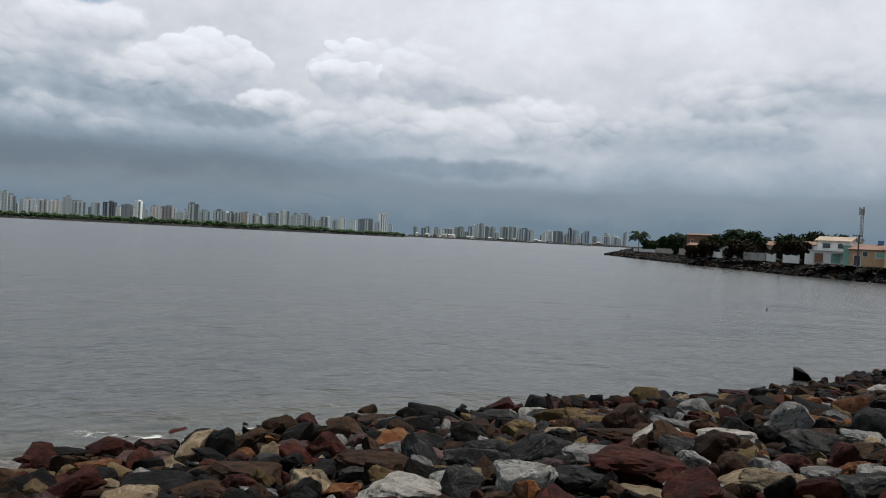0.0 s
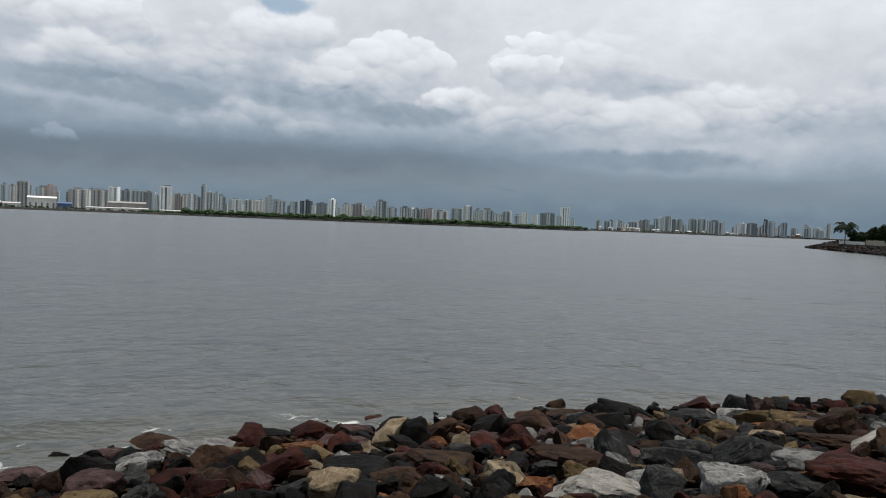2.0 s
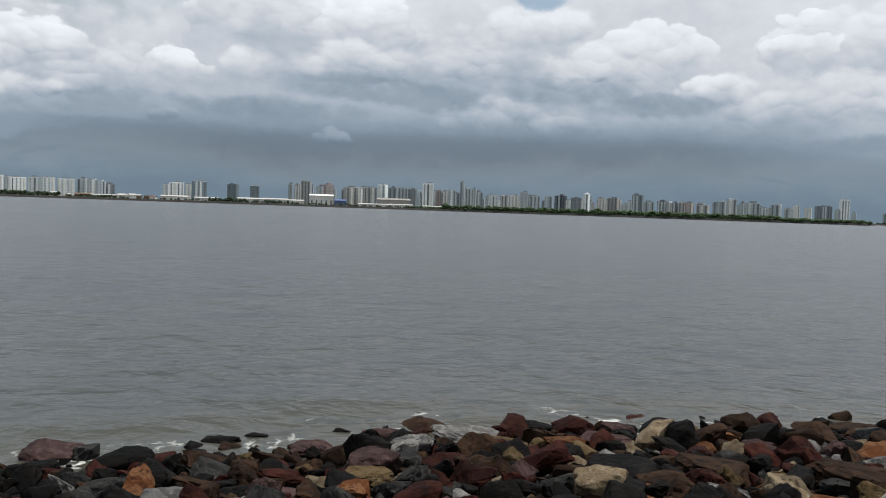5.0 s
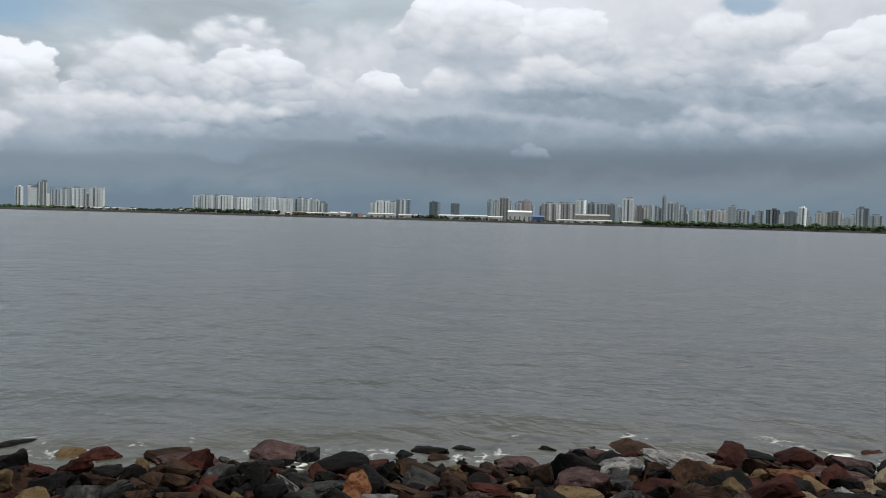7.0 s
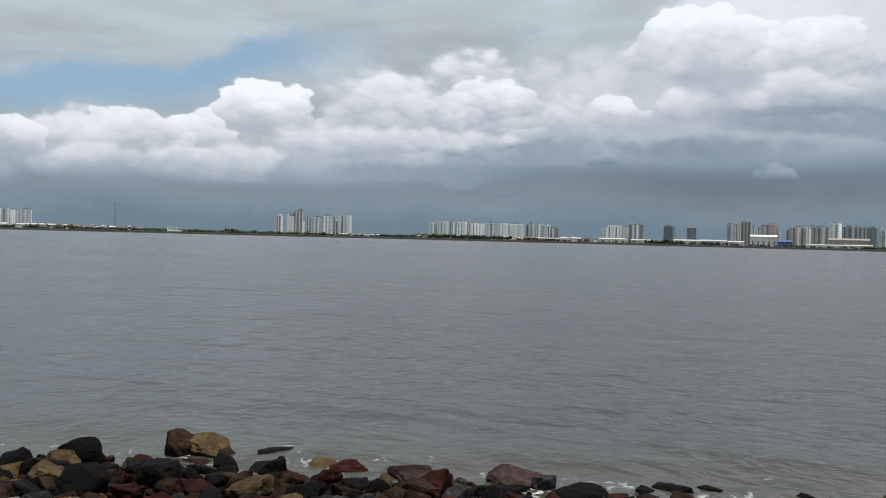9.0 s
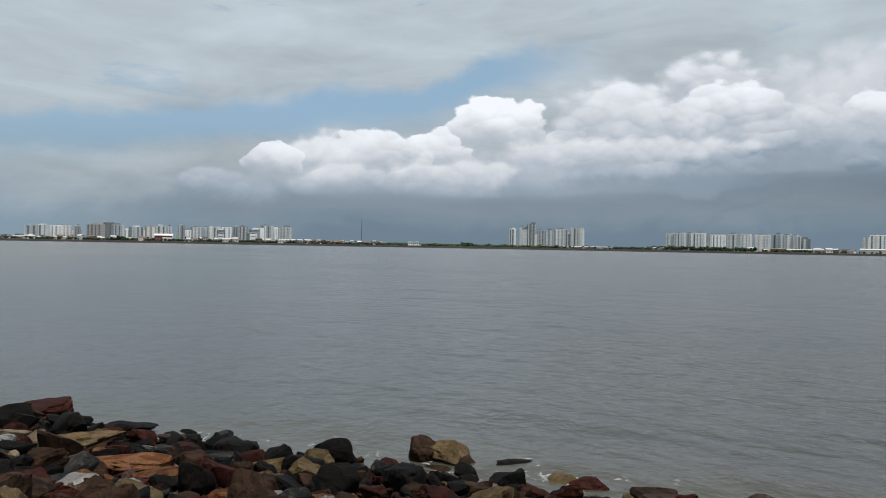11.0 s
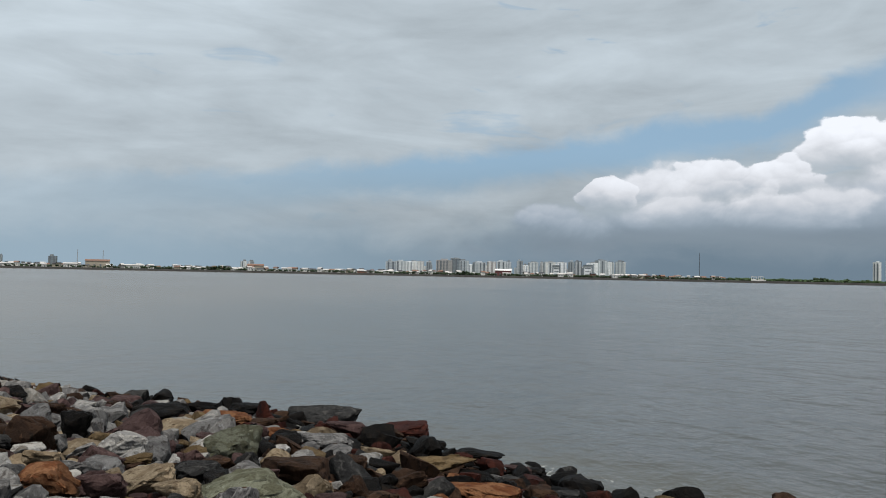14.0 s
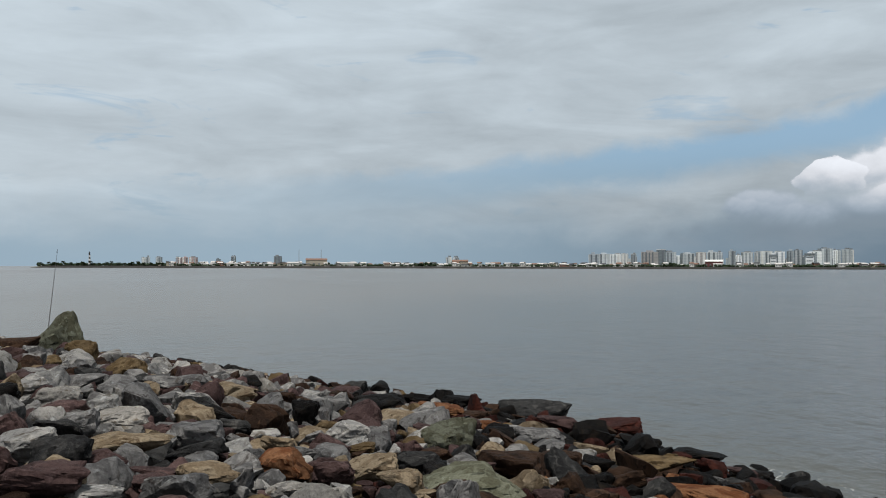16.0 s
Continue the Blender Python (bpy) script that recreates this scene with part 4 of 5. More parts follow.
def white_house():
    h = tagged(new("house"), "two storey white house with terrace and tiled roof", "house", "houses on the headland")
    part("ground_floor", boxed(-4.2, 4.4, 0, 8, 0, 2.6), PLASTER_WHITE, h)
    part("upper_floor", gable_wall(bmesh.new(), -3.2, 3.0, 1.6, 8, 2.72, 4.6, 0.9), PLASTER_WHITE, h)
    part("roof", gable(bmesh.new(), -3.4, 3.2, 1.4, 8.2, 4.6, 0.95), ROOF_PALE, h, "faded sandy tiled roof")
    part("terrace_slab", boxed(-4.4, 4.6, -0.6, 8.1, 2.6, 2.72), PLASTER_WHITE, h)
    part("awning", boxed(0.2, 4.9, -2.0, -0.2, 2.15, 2.3), ROOF_GREY, h)
    for x in (0.4, 4.7):
        part("post", boxed(x - 0.1, x + 0.1, -1.95, -1.75, 0, 2.15), PLASTER_WHITE, h)
    opening(h, "window", -1.4, 3.2, 1.5, 1.0, 1.6)
    opening(h, "window", 1.4, 3.2, 1.1, 1.0, 1.6)
    opening(h, "garage_door", -2.4, 0.05, 1.9, 2.0, 0.0, BRICK_RED)
    opening(h, "door", 1.0, 0.05, 1.7, 2.0, 0.0, PLASTER_GREEN)
    opening(h, "door", 3.2, 0.05, 1.2, 2.0, 0.0)
    return h


def peach_house():
    h = tagged(new("house"), "peach house with two gables and terracotta roof", "house", "houses on the headland")
    part("wall", gable_wall(bmesh.new(), -3.0, 3.6, 0, 7, 0, 3.1, 1.0), PLASTER_PEACH, h)
    part("roof", gable(bmesh.new(), -3.0, 3.6, 0, 7, 3.1, 1.05), TERRACOTTA, h)
    part("side_wall", boxed(-4.3, -3.05, 0.6, 6, 0, 3.9), PLASTER_GREEN, h, "green painted upper side wall")
    part("parapet", boxed(-4.5, -3.0, 0.5, 6.1, 3.9, 4.15), PLASTER_WHITE, h)
    part("water_tank", tube(bmesh.new(), (1.6, 3.5, 4.1), (1.6, 3.5, 5.1), 0.6, 0.55, 16), BLUE_SHEET, h, "dark plastic water tank on the roof")
    opening(h, "window", -0.2, 1.9, 0.9, 0.9, 0.0)
    opening(h, "window", 2.4, 1.7, 1.5, 1.0, 0.0, PLASTER_GREEN)
    opening(h, "door", -1.6, 0.05, 1.2, 2.0, 0.0)
    return h


def plain_house(wall, roof, wide, high, deep, rise, label, storeys=1):
    h = tagged(new("house"), label, "house", "houses on the headland")
    part("wall", gable_wall(bmesh.new(), -wide / 2, wide / 2, 0, deep, 0, high, rise), wall, h)
    part("roof", gable(bmesh.new(), -wide / 2, wide / 2, 0, deep, high, rise), roof, h)
    for s in range(storeys):
        for i in range(max(1, int(wide // 2.6))):
            x = -wide / 2 + (i + 0.5) * wide / max(1, int(wide // 2.6))
            opening(h, "window", x, 0.9 + 2.8 * s, 1.0, 1.0, 0.0)
    return h


face_camera(white_house(), -25.45, 186, 3.0, -16)
face_camera(peach_house(), -27.45, 176, 2.9, -14)
face_camera(plain_house(PLASTER_YELLOW, TERRACOTTA, 7.0, 3.2, 7, 1.0, "yellow green house with low tiled roof", 1), -29.6, 172, 2.9, -10)
face_camera(plain_house(BRICK_RED, TERRACOTTA, 7.4, 6.2, 8, 0.5, "tall bare brick house among trees", 2), -17.35, 268, 2.8, -20)
face_camera(plain_house(PLASTER_CREAM, TERRACOTTA, 5.0, 3.4, 7, 1.1, "cream house with terracotta roof behind trees", 1), -22.1, 222, 3.0, -20)
face_camera(plain_house(BRICK_RED, TERRACOTTA, 5.0, 2.9, 6, 0.7, "low bare brick house beside white wall", 1), -17.25, 250, 2.8, -20)
face_camera(plain_house(PLASTER_WHITE, ROOF_GREY, 3.2, 1.9, 3.4, 1.0, "small white hut with pointed gable", 1), -19.7, 236, 2.8, 60)
face_camera(plain_house(PLASTER_WHITE, TERRACOTTA, 3.6, 3.9, 6, 0.8, "white house with faded tiled roof", 1), -24.0, 212, 3.0, -16)


def garden_wall(a0, a1, d0, d1, high, mat, label):
    p, q = polar(a0, d0, 2.6), polar(a1, d1, 2.6)
    g = tagged(new("garden_wall"), label, "wall")
    n = max(2, int((q - p).length // 4))
    g.matrix_world = Matrix.Translation(p) @ Matrix.Rotation(math.atan2(q.y - p.y, q.x - p.x), 4, "Z")
    step = (q - p).length / n
    for i in range(n):
        part("panel", boxed(i * step + 0.15, (i + 1) * step - 0.15, -0.08, 0.08, 0, high), mat, g)
    for i in range(n + 1):
        part("pillar", boxed(i * step - 0.14, i * step + 0.14, -0.14, 0.14, 0, high + 0.18), mat, g)
    return g


garden_wall(-13.2, -14.6, 345, 318, 1.1, PLASTER_WHITE, "low white garden wall behind the stones")
garden_wall(-14.7, -15.8, 316, 296, 1.7, PLASTER_CREAM, "weathered cream garden wall behind the stones")
garden_wall(-16.2, -16.6, 284, 276, 2.0, PLASTER_CREAM, "tall cream gate wall with pillars")
garden_wall(-18.0, -18.9, 248, 238, 1.6, PLASTER_WHITE, "white garden wall behind the stones")
garden_wall(-20.3, -21.6, 226, 214, 1.9, CONCRETE, "grey concrete garden wall behind the stones")
garden_wall(-21.7, -22.2, 210, 206, 1.8, PLASTER_WHITE, "white boundary wall behind the stones")
garden_wall(-22.7, -23.6, 200, 194, 1.7, PLASTER_WHITE, "white boundary wall with dark gate")
garden_wall(-24.0, -24.5, 190, 187, 2.2, PLASTER_WHITE, "tall white boundary wall beside house")

mast = tagged(new("antenna_mast"), "slender grey telecom mast with small antennas", "mast")
p = polar(-27.1, 200, 2.7)
mast.matrix_world = Matrix.Translation(p)
bm = bmesh.new()
for k in range(3):
    a = k * 2.094
    tube(bm, (0.42 * math.cos(a), 0.42 * math.sin(a), 0), (0.26 * math.cos(a), 0.26 * math.sin(a), 12.6), 0.09, 0.07, 6)
for i in range(16):
    for k in range(3):
        a, b = k * 2.094, (k + 1) * 2.094
        tube(bm, (0.36 * math.cos(a), 0.36 * math.sin(a), i * 0.78), (0.36 * math.cos(b), 0.36 * math.sin(b), (i + 1) * 0.78), 0.035, 0.035, 5)
part("lattice", bm, CONCRETE, mast)
for k in range(3):
    a = k * 2.094 + 0.5
    part("antenna", boxed(0.5 * math.cos(a) - 0.12, 0.5 * math.cos(a) + 0.12, 0.5 * math.sin(a) - 0.12, 0.5 * math.sin(a) + 0.12, 11.2, 12.9, bevel=0.03), CONCRETE, mast)
part("dish", tube(bmesh.new(), (0.1, -0.45, 5.6), (0.1, -0.6, 5.6), 0.35, 0.42, 14), CONCRETE, mast)

pole = tagged(new("utility_pole"), "dark utility pole with crossarm beside the houses", "pole")
pole.matrix_world = Matrix.Translation(polar(-26.98, 171, 2.6))
part("shaft", tube(bmesh.new(), (0, 0, 0), (0, 0, 6.2), 0.17, 0.12, 8), DARK_METAL, pole)
part("crossarm", boxed(-1.1, 0.5, -0.08, 0.08, 5.9, 6.05), DARK_METAL, pole)
for x in (-1.0, -0.4, 0.4):
    part("insulator", tube(bmesh.new(), (x, 0, 6.05), (x, 0, 6.25), 0.07, 0.05, 6), DARK_METAL, pole)


def leaf_cloud(centres, count, size, r, seed):
    """Leaves as small bent quads scattered through a few clumps."""
    q = random.Random(seed)
    vs, fs = [], []
    for _ in range(count):
        c, rad = q.choice(centres)
        d = Vector((q.gauss(0, 1), q.gauss(0, 1), q.gauss(0, 0.8))).normalized() * rad * (q.random() ** 0.4)
        p = c + d
        u = Vector((q.gauss(0, 1), q.gauss(0, 1), q.gauss(0, 0.6))).normalized() * size * q.uniform(0.6, 1.3)
        t = u.cross(Vector((q.gauss(0, 1), q.gauss(0, 1), q.gauss(0, 1)))).normalized() * size * 0.45
        b = len(vs)
        vs += [p - u, p - t * 1.0 + u * 0.1, p + u, p + t + u * 0.1]
        fs.append((b, b + 1, b + 2, b + 3))
    return vs, fs


def tree(a, d, high, spread, leaf=LEAF, label="dense dark green tree behind the garden walls"):
    q = random.Random(int(a * 100) + int(d))
    t = tagged(new("tree"), label, "tree", "trees on the headland")
    t.matrix_world = Matrix.Translation(polar(a, d, 2.6)) @ Matrix.Scale(1.06, 4)
    fork = Vector((q.uniform(-0.3, 0.3), q.uniform(-0.3, 0.3), high * 0.34))
    bm = bmesh.new()
    tube(bm, (0, 0, -0.2), fork, 0.24, 0.16, 8)
    centres = []
    for i in range(13):
        ang = i * 2.4
        e = Vector((math.cos(ang) * spread * q.uniform(0.25, 0.8), math.sin(ang) * spread * q.uniform(0.25, 0.8), high * q.uniform(0.22, 0.84)))
        tube(bm, fork, e, 0.10, 0.03, 5)
        centres.append((e, spread * q.uniform(0.28, 0.48)))
    part("trunk", bm, BARK, t)
    vs, fs = leaf_cloud(centres, 3200, 0.42, spread, q.random())
    cr = raw("crown", [tuple(v) for v in vs], fs, leaf)
    cr.parent = t
    return t


for a, d, h, s in ((-15.2, 318, 6.0, 3.6), (-15.9, 305, 6.6, 3.8), (-14.6, 335, 4.6, 3.0), (-16.35, 296, 6.2, 3.4), (-18.3, 262, 6.4, 4.2), (-18.9, 256, 6.8, 4.4), (-19.7, 262, 7.4, 4.6),
                   (-20.4, 250, 7.6, 4.8), (-21.1, 244, 7.2, 4.6), (-17.1, 292, 5.2, 3.4), (-22.9, 224, 6.4, 3.6), (-24.3, 226, 7.2, 4.0), (-25.0, 228, 7.6, 4.0), (-25.9, 224, 6.8, 3.6), (-14.1, 345, 4.4, 2.6)):
    tree(a, d, h, s)
for a, d, h, s in ((-19.9, 232, 4.6, 3.2), (-20.5, 228, 4.8, 3.2), (-21.2, 224, 4.4, 2.8), (-23.2, 206, 4.8, 2.6), (-22.6, 208, 4.6, 2.4), (-17.0, 246, 2.6, 1.8), (-18.0, 246, 4.0, 2.6), (-23.8, 208, 5.4, 2.4), (-24.6, 220, 6.2, 3.4), (-18.6, 246, 3.8, 2.6)):
    tree(a, d, h, s, LEAF_DRY, "bushy brownish tree with thin dry foliage")


def palm(a, d, high, reach, z=2.7):
    q = random.Random(int(a * 77) + int(d))
    t = tagged(new("palm_tree"), "tall coconut palm with drooping dark fronds", "palm tree", "palms by the water")
    t.matrix_world = Matrix.Translation(polar(a, d, z))
    bm = bmesh.new()
    last = Vector((0, 0, -0.2))
    for i in range(6):
        nxt = Vector((0.05 * i * i * 0.3, 0.02 * i * i, high * (i + 1) / 6))
        tube(bm, last, nxt, 0.22 - 0.02 * i, 0.20 - 0.02 * i, 8)
        last = nxt
    part("trunk", bm, BARK, t)
    for i in range(26):
        ang, lift = i * 2.4, q.uniform(-0.25, 0.95)
        out = Vector((math.cos(ang), math.sin(ang), 0))
        vs, fs = [], []
        pts = [last + out * reach * s * (1 - 0.25 * s * s) + Vector((0, 0, reach * (lift * s - (0.55 + 0.3 * lift) * s * s))) for s in np.linspace(0, 1, 15)]
        for j in range(14):
            p0, p1 = pts[j], pts[j + 1]
            side_v = out.cross(Vector((0, 0, 1))) * 0.04
            b = len(vs)
            vs += [p0 - side_v, p0 + side_v, p1 + side_v, p1 - side_v]
            fs.append((b, b + 1, b + 2, b + 3))
            for sgn in (-1, 1):
                ln = reach * 0.38 * math.sin(math.pi * (0.12 + 0.82 * j / 14))
                tip = p0 + out.cross(Vector((0, 0, 1))) * sgn * ln * 0.8 + out * ln * 0.5 - Vector((0, 0, ln * 0.55))
                b = len(vs)
                vs += [p0, p0 + (p1 - p0) * 1.1, tip]
                fs.append((b, b + 1, b + 2))
        fr = raw("frond", [tuple(v) for v in vs], fs, FROND)
        fr.parent = t
    return t


palm(-13.5, 338, 6.8, 5.4)
palm(-19.6, 236, 7.2, 3.8)
palm(-16.45, 286, 6.2, 3.0)
palm(-14.95, 322, 4.6, 2.2)

# ---------------------------------------------------------------- far bank of the river
def bank_radius(a):
    """Distance of the far waterline by bearing."""
    pts = ((-40, 2700), (-12, 2600), (2.4, 2300), (2.7, 1560), (20, 1500), (45, 1480), (80, 1480), (120, 1500), (135, 1560), (140.6, 1700))
    for (a0, r0), (a1, r1) in zip(pts, pts[1:]):
        if a0 <= a <= a1:
            return r0 + (r1 - r0) * (a - a0) / (a1 - a0)
    return pts[-1][1]


vs, fs = [], []
steps = np.arange(-40, 140.7, 0.3)
for a in steps:
    r = bank_radius(a)
    end = 1.0 if a < 139.8 else max(0.05, (140.6 - a) / 0.8)
    vs += [tuple(polar(a, r, -1.0)), tuple(polar(a, r + 3, 3.6 * end)), tuple(polar(a, r + 6, 3.8 * end)), tuple(polar(a, r + 1400 * end, 4.0 * end))]
for i in range(len(steps) - 1):
    for j in range(3):
        fs.append((i * 4 + j, i * 4 + 4 + j, i * 4 + 5 + j, i * 4 + 1 + j))
far_bank = raw("far_bank", vs, fs, BANK_SOIL)
far_bank.data.materials.append(BANK_STONE)
for i, pl in enumerate(far_bank.data.polygons):
    pl.material_index = 1 if i % 3 < 2 else 0
tagged(far_bank, "low opposite river bank with dark stone edge", "river bank", kind="structure")


def canopy(name, spans, mat, label, seed):
    """Far woods as many small leafy clumps; spans: bearing from, to, distance, depth, height, clumps per degree."""
    q = random.Random(seed)
    ico = bmesh.new()
    bmesh.ops.create_icosphere(ico, subdivisions=1, radius=1.0)
    base = [v.co.copy() for v in ico.verts]
    tri = [[v.index for v in f.verts] for f in ico.faces]
    ico.free()
    vs, fs = [], []
    for a0, a1, d, deep, high, dens in spans:
        for _ in range(int((a1 - a0) * dens)):
            a = q.uniform(a0, a1)
            swell = 0.75 + 0.35 * noise.noise(Vector((a * 1.9, seed, 0))) + 0.25 * noise.noise(Vector((a * 7.0, seed, 3)))
            r = q.uniform(1.2, 2.8) * min(1.0, high / 7)
            dd = bank_radius(a) + d + q.random() * deep
            p = polar(a, dd, 3.0 + max(0.5, (high * swell - r) * q.random() ** 0.5))
            s = Vector((r * q.uniform(0.8, 1.6), r * q.uniform(0.8, 1.6), r * q.uniform(0.6, 1.1)))
            b = len(vs)
            for v in base:
                k = q.uniform(0.65, 1.3)
                vs.append((p.x + v.x * s.x * k, p.y + v.y * s.y * k, p.z + v.z * s.z * k))
            fs += [[b + i for i in t] for t in tri]
    return tagged(raw(name, vs, fs, mat), label, "trees", kind="stuff")


canopy("mangrove", ((2.75, 8, 2, 60, 8.5, 170), (8, 20, 2, 90, 12.5, 200), (20, 30.5, 2, 90, 12.0, 200), (28, 33, 10, 40, 6.0, 80), (68.0, 80.5, 14, 130, 7.5, 110)), MANGROVE, "low green mangrove belt along the far bank", 3)
canopy("far_trees", ((40.5, 43.5, 24, 40, 9, 60), (44.0, 46.5, 20, 40, 10, 70), (52.5, 54.5, 20, 40, 8, 60), (55.6, 62.5, 20, 60, 11, 90), (62.5, 69, 24, 60, 7.5, 70), (74.6, 75.3, 30, 10, 13, 90),
                     (80.5, 84, 40, 80, 7, 30), (88, 132, 14, 120, 7.5, 48), (80.5, 88, 14, 60, 7, 40), (30.5, 55, 12, 60, 6, 14), (114.6, 115.8, 18, 20, 11, 60), (97.5, 98.8, 16, 30, 10, 50), (132.5, 140.2, 20, 60, 8.5, 70), (-12.5, 2.4, 40, 80, 7, 20)), FAR_TREE, "scattered dark green trees on the far bank", 9)

UNIT = {}


def unit_box(mat):
    """A shared 1 m box standing on z = 0, with slightly broken edges."""
    if mat.name not in UNIT:
        UNIT[mat.name] = mesh_of("box", boxed(-0.5, 0.5, -0.5, 0.5, 0, 1, bevel=0.004), mat)
    return UNIT[mat.name]


def block(name, parent, mat, x, y, z, w, d, h):
    ob = new(name, unit_box(mat))
    ob.location, ob.scale = (x, y, z), (w, d, h)
    ob.parent = parent
    return ob


TONE = {"white": "white", "pale": "pale grey", "grey": "grey", "dark": "dark grey", "navy": "dark navy", "tan": "beige", "pink": "brownish pink", "glass": "glazed blue grey"}
count = 0


def tower(colour, a, d, wide, high):
    """A far tower block: body, window columns, balcony columns, roof box."""
    global count
    count += 1
    q = random.Random(count * 13)
    size = "slim" if wide < 0.5 * high else "broad" if wide > 0.9 * high else "mid-rise"
    t = tagged(new("tower_block"), f"{size} {TONE[colour]} apartment tower across the river", "building", "skyline across the river")
    p = polar(a, d, 3.4)
    swing = q.uniform(-24, 24)
    t.matrix_world = pose(p.x, p.y, p.z, 0, 0, a + swing)
    w = wide / (math.cos(radians(swing)) + 0.45 * abs(math.sin(radians(swing))))
    deep, h = w * 0.6 + 3, high - 3.4
    block("body", t, HAZED_FACADE[colour], 0, deep / 2, 0, w, deep, h)
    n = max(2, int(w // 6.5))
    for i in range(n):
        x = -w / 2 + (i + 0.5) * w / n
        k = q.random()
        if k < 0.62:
            block("window_column", t, STRIP_DARK if colour in ("dark", "navy", "grey", "glass", "tan") or k < 0.2 else HAZED_FACADE["grey"], x, -0.02, h * 0.06, w / n * q.uniform(0.28, 0.5), 0.5, h * 0.90)
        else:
            block("balcony_column", t, STRIP_PALE if colour in ("white", "pale", "tan", "pink") else HAZED_FACADE["pale"], x, -0.4, h * 0.05, w / n * 0.5, 1.6, h * 0.92)
    rw = w * q.uniform(0.3, 0.6)
    block("roof_box", t, ROOF_TOP if k > 0.3 else HAZED_FACADE[colour], q.uniform(-0.15, 0.15) * w, deep / 2, h, rw, deep * 0.5, q.uniform(1.5, 3.6))
    if q.random() < 0.25:
        block("parapet", t, STRIP_PALE, 0, deep / 2, h, w * 1.02, deep * 1.02, 0.9)
    return t


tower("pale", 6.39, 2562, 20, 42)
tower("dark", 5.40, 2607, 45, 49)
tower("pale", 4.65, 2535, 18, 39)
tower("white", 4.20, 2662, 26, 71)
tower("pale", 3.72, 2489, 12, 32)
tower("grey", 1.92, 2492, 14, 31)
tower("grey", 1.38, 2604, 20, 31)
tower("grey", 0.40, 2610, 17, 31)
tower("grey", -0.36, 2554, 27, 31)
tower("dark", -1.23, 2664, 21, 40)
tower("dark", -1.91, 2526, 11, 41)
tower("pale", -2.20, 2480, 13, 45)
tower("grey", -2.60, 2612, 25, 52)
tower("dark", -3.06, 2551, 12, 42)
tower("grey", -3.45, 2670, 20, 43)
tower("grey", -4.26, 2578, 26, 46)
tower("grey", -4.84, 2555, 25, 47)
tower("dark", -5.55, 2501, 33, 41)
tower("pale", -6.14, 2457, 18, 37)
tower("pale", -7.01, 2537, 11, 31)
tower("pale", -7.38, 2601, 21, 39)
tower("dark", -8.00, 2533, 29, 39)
# bearings -8.47 to -12.56: pale walls set to grey as painted haze
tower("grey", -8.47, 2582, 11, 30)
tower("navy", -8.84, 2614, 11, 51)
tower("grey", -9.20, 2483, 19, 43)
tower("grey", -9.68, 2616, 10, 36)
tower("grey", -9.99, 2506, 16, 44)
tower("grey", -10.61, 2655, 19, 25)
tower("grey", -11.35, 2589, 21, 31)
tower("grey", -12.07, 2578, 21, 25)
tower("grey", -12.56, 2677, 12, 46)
tower("grey", 29.13, 1867, 10, 67)
tower("pale", 28.72, 1903, 14, 54)
tower("pale", 28.32, 1838, 11, 51)
tower("grey", 27.87, 1904, 16, 46)
tower("pale", 26.92, 1899, 27, 40)
tower("tan", 26.18, 1708, 15, 36)
tower("tan", 25.46, 1901, 24, 40)
tower("pale", 24.79, 1769, 17, 46)
tower("grey", 24.03, 1792, 28, 39)
tower("grey", 23.10, 1692, 17, 37)
tower("navy", 22.36, 1934, 26, 44)
tower("pale", 21.77, 1912, 11, 34)
tower("dark", 21.13, 1803, 21, 38)
tower("white", 20.57, 1706, 13, 45)
tower("pale", 20.19, 1923, 8, 40)
tower("tan", 19.45, 1837, 20, 39)
tower("tan", 18.75, 1864, 24, 41)
tower("pale", 17.94, 1806, 16, 28)
tower("dark", 17.09, 1724, 22, 46)
tower("grey", 16.27, 1836, 23, 35)
tower("dark", 15.46, 1751, 22, 35)
tower("white", 14.92, 1815, 9, 34)
tower("dark", 14.58, 1713, 10, 32)
tower("tan", 14.16, 1707, 13, 33)
tower("pink", 13.61, 1791, 19, 35)
tower("tan", 12.86, 1910, 27, 32)
tower("grey", 11.79, 1715, 25, 37)
tower("pale", 10.94, 1696, 18, 42)
tower("grey", 10.32, 1936, 12, 40)
tower("grey", 9.62, 1751, 27, 37)
tower("pale", 8.89, 1777, 13, 28)
tower("grey", 8.33, 1947, 20, 38)
tower("grey", 7.49, 1843, 16, 28)
tower("pale", 49.20, 1762, 12, 34)
tower("white", 48.49, 1650, 27, 37)
tower("pale", 47.74, 1851, 16, 39)
tower("glass", 46.97, 1667, 27, 41)
tower("glass", 44.94, 1698, 21, 39)
tower("glass", 43.40, 1814, 19, 39)
tower("grey", 40.98, 1704, 9, 44)
tower("tan", 40.57, 1769, 13, 45)
tower("tan", 40.01, 1884, 22, 56)
tower("grey", 39.57, 1671, 5, 41)
tower("grey", 38.98, 1820, 18, 45)
tower("pink", 38.34, 1753, 20, 47)
tower("tan", 36.71, 1741, 34, 43)
tower("tan", 35.62, 1702, 23, 43)
tower("white", 34.77, 1701, 19, 50)
tower("grey", 34.01, 1727, 19, 45)
tower("grey", 33.28, 1762, 24, 46)
tower("dark", 32.57, 1780, 15, 44)
tower("pale", 32.10, 1705, 7, 40)
tower("white", 31.51, 1643, 22, 54)
tower("pink", 30.71, 1889, 11, 46)
tower("tan", 30.29, 1844, 14, 44)
tower("grey", 29.77, 1665, 15, 43)
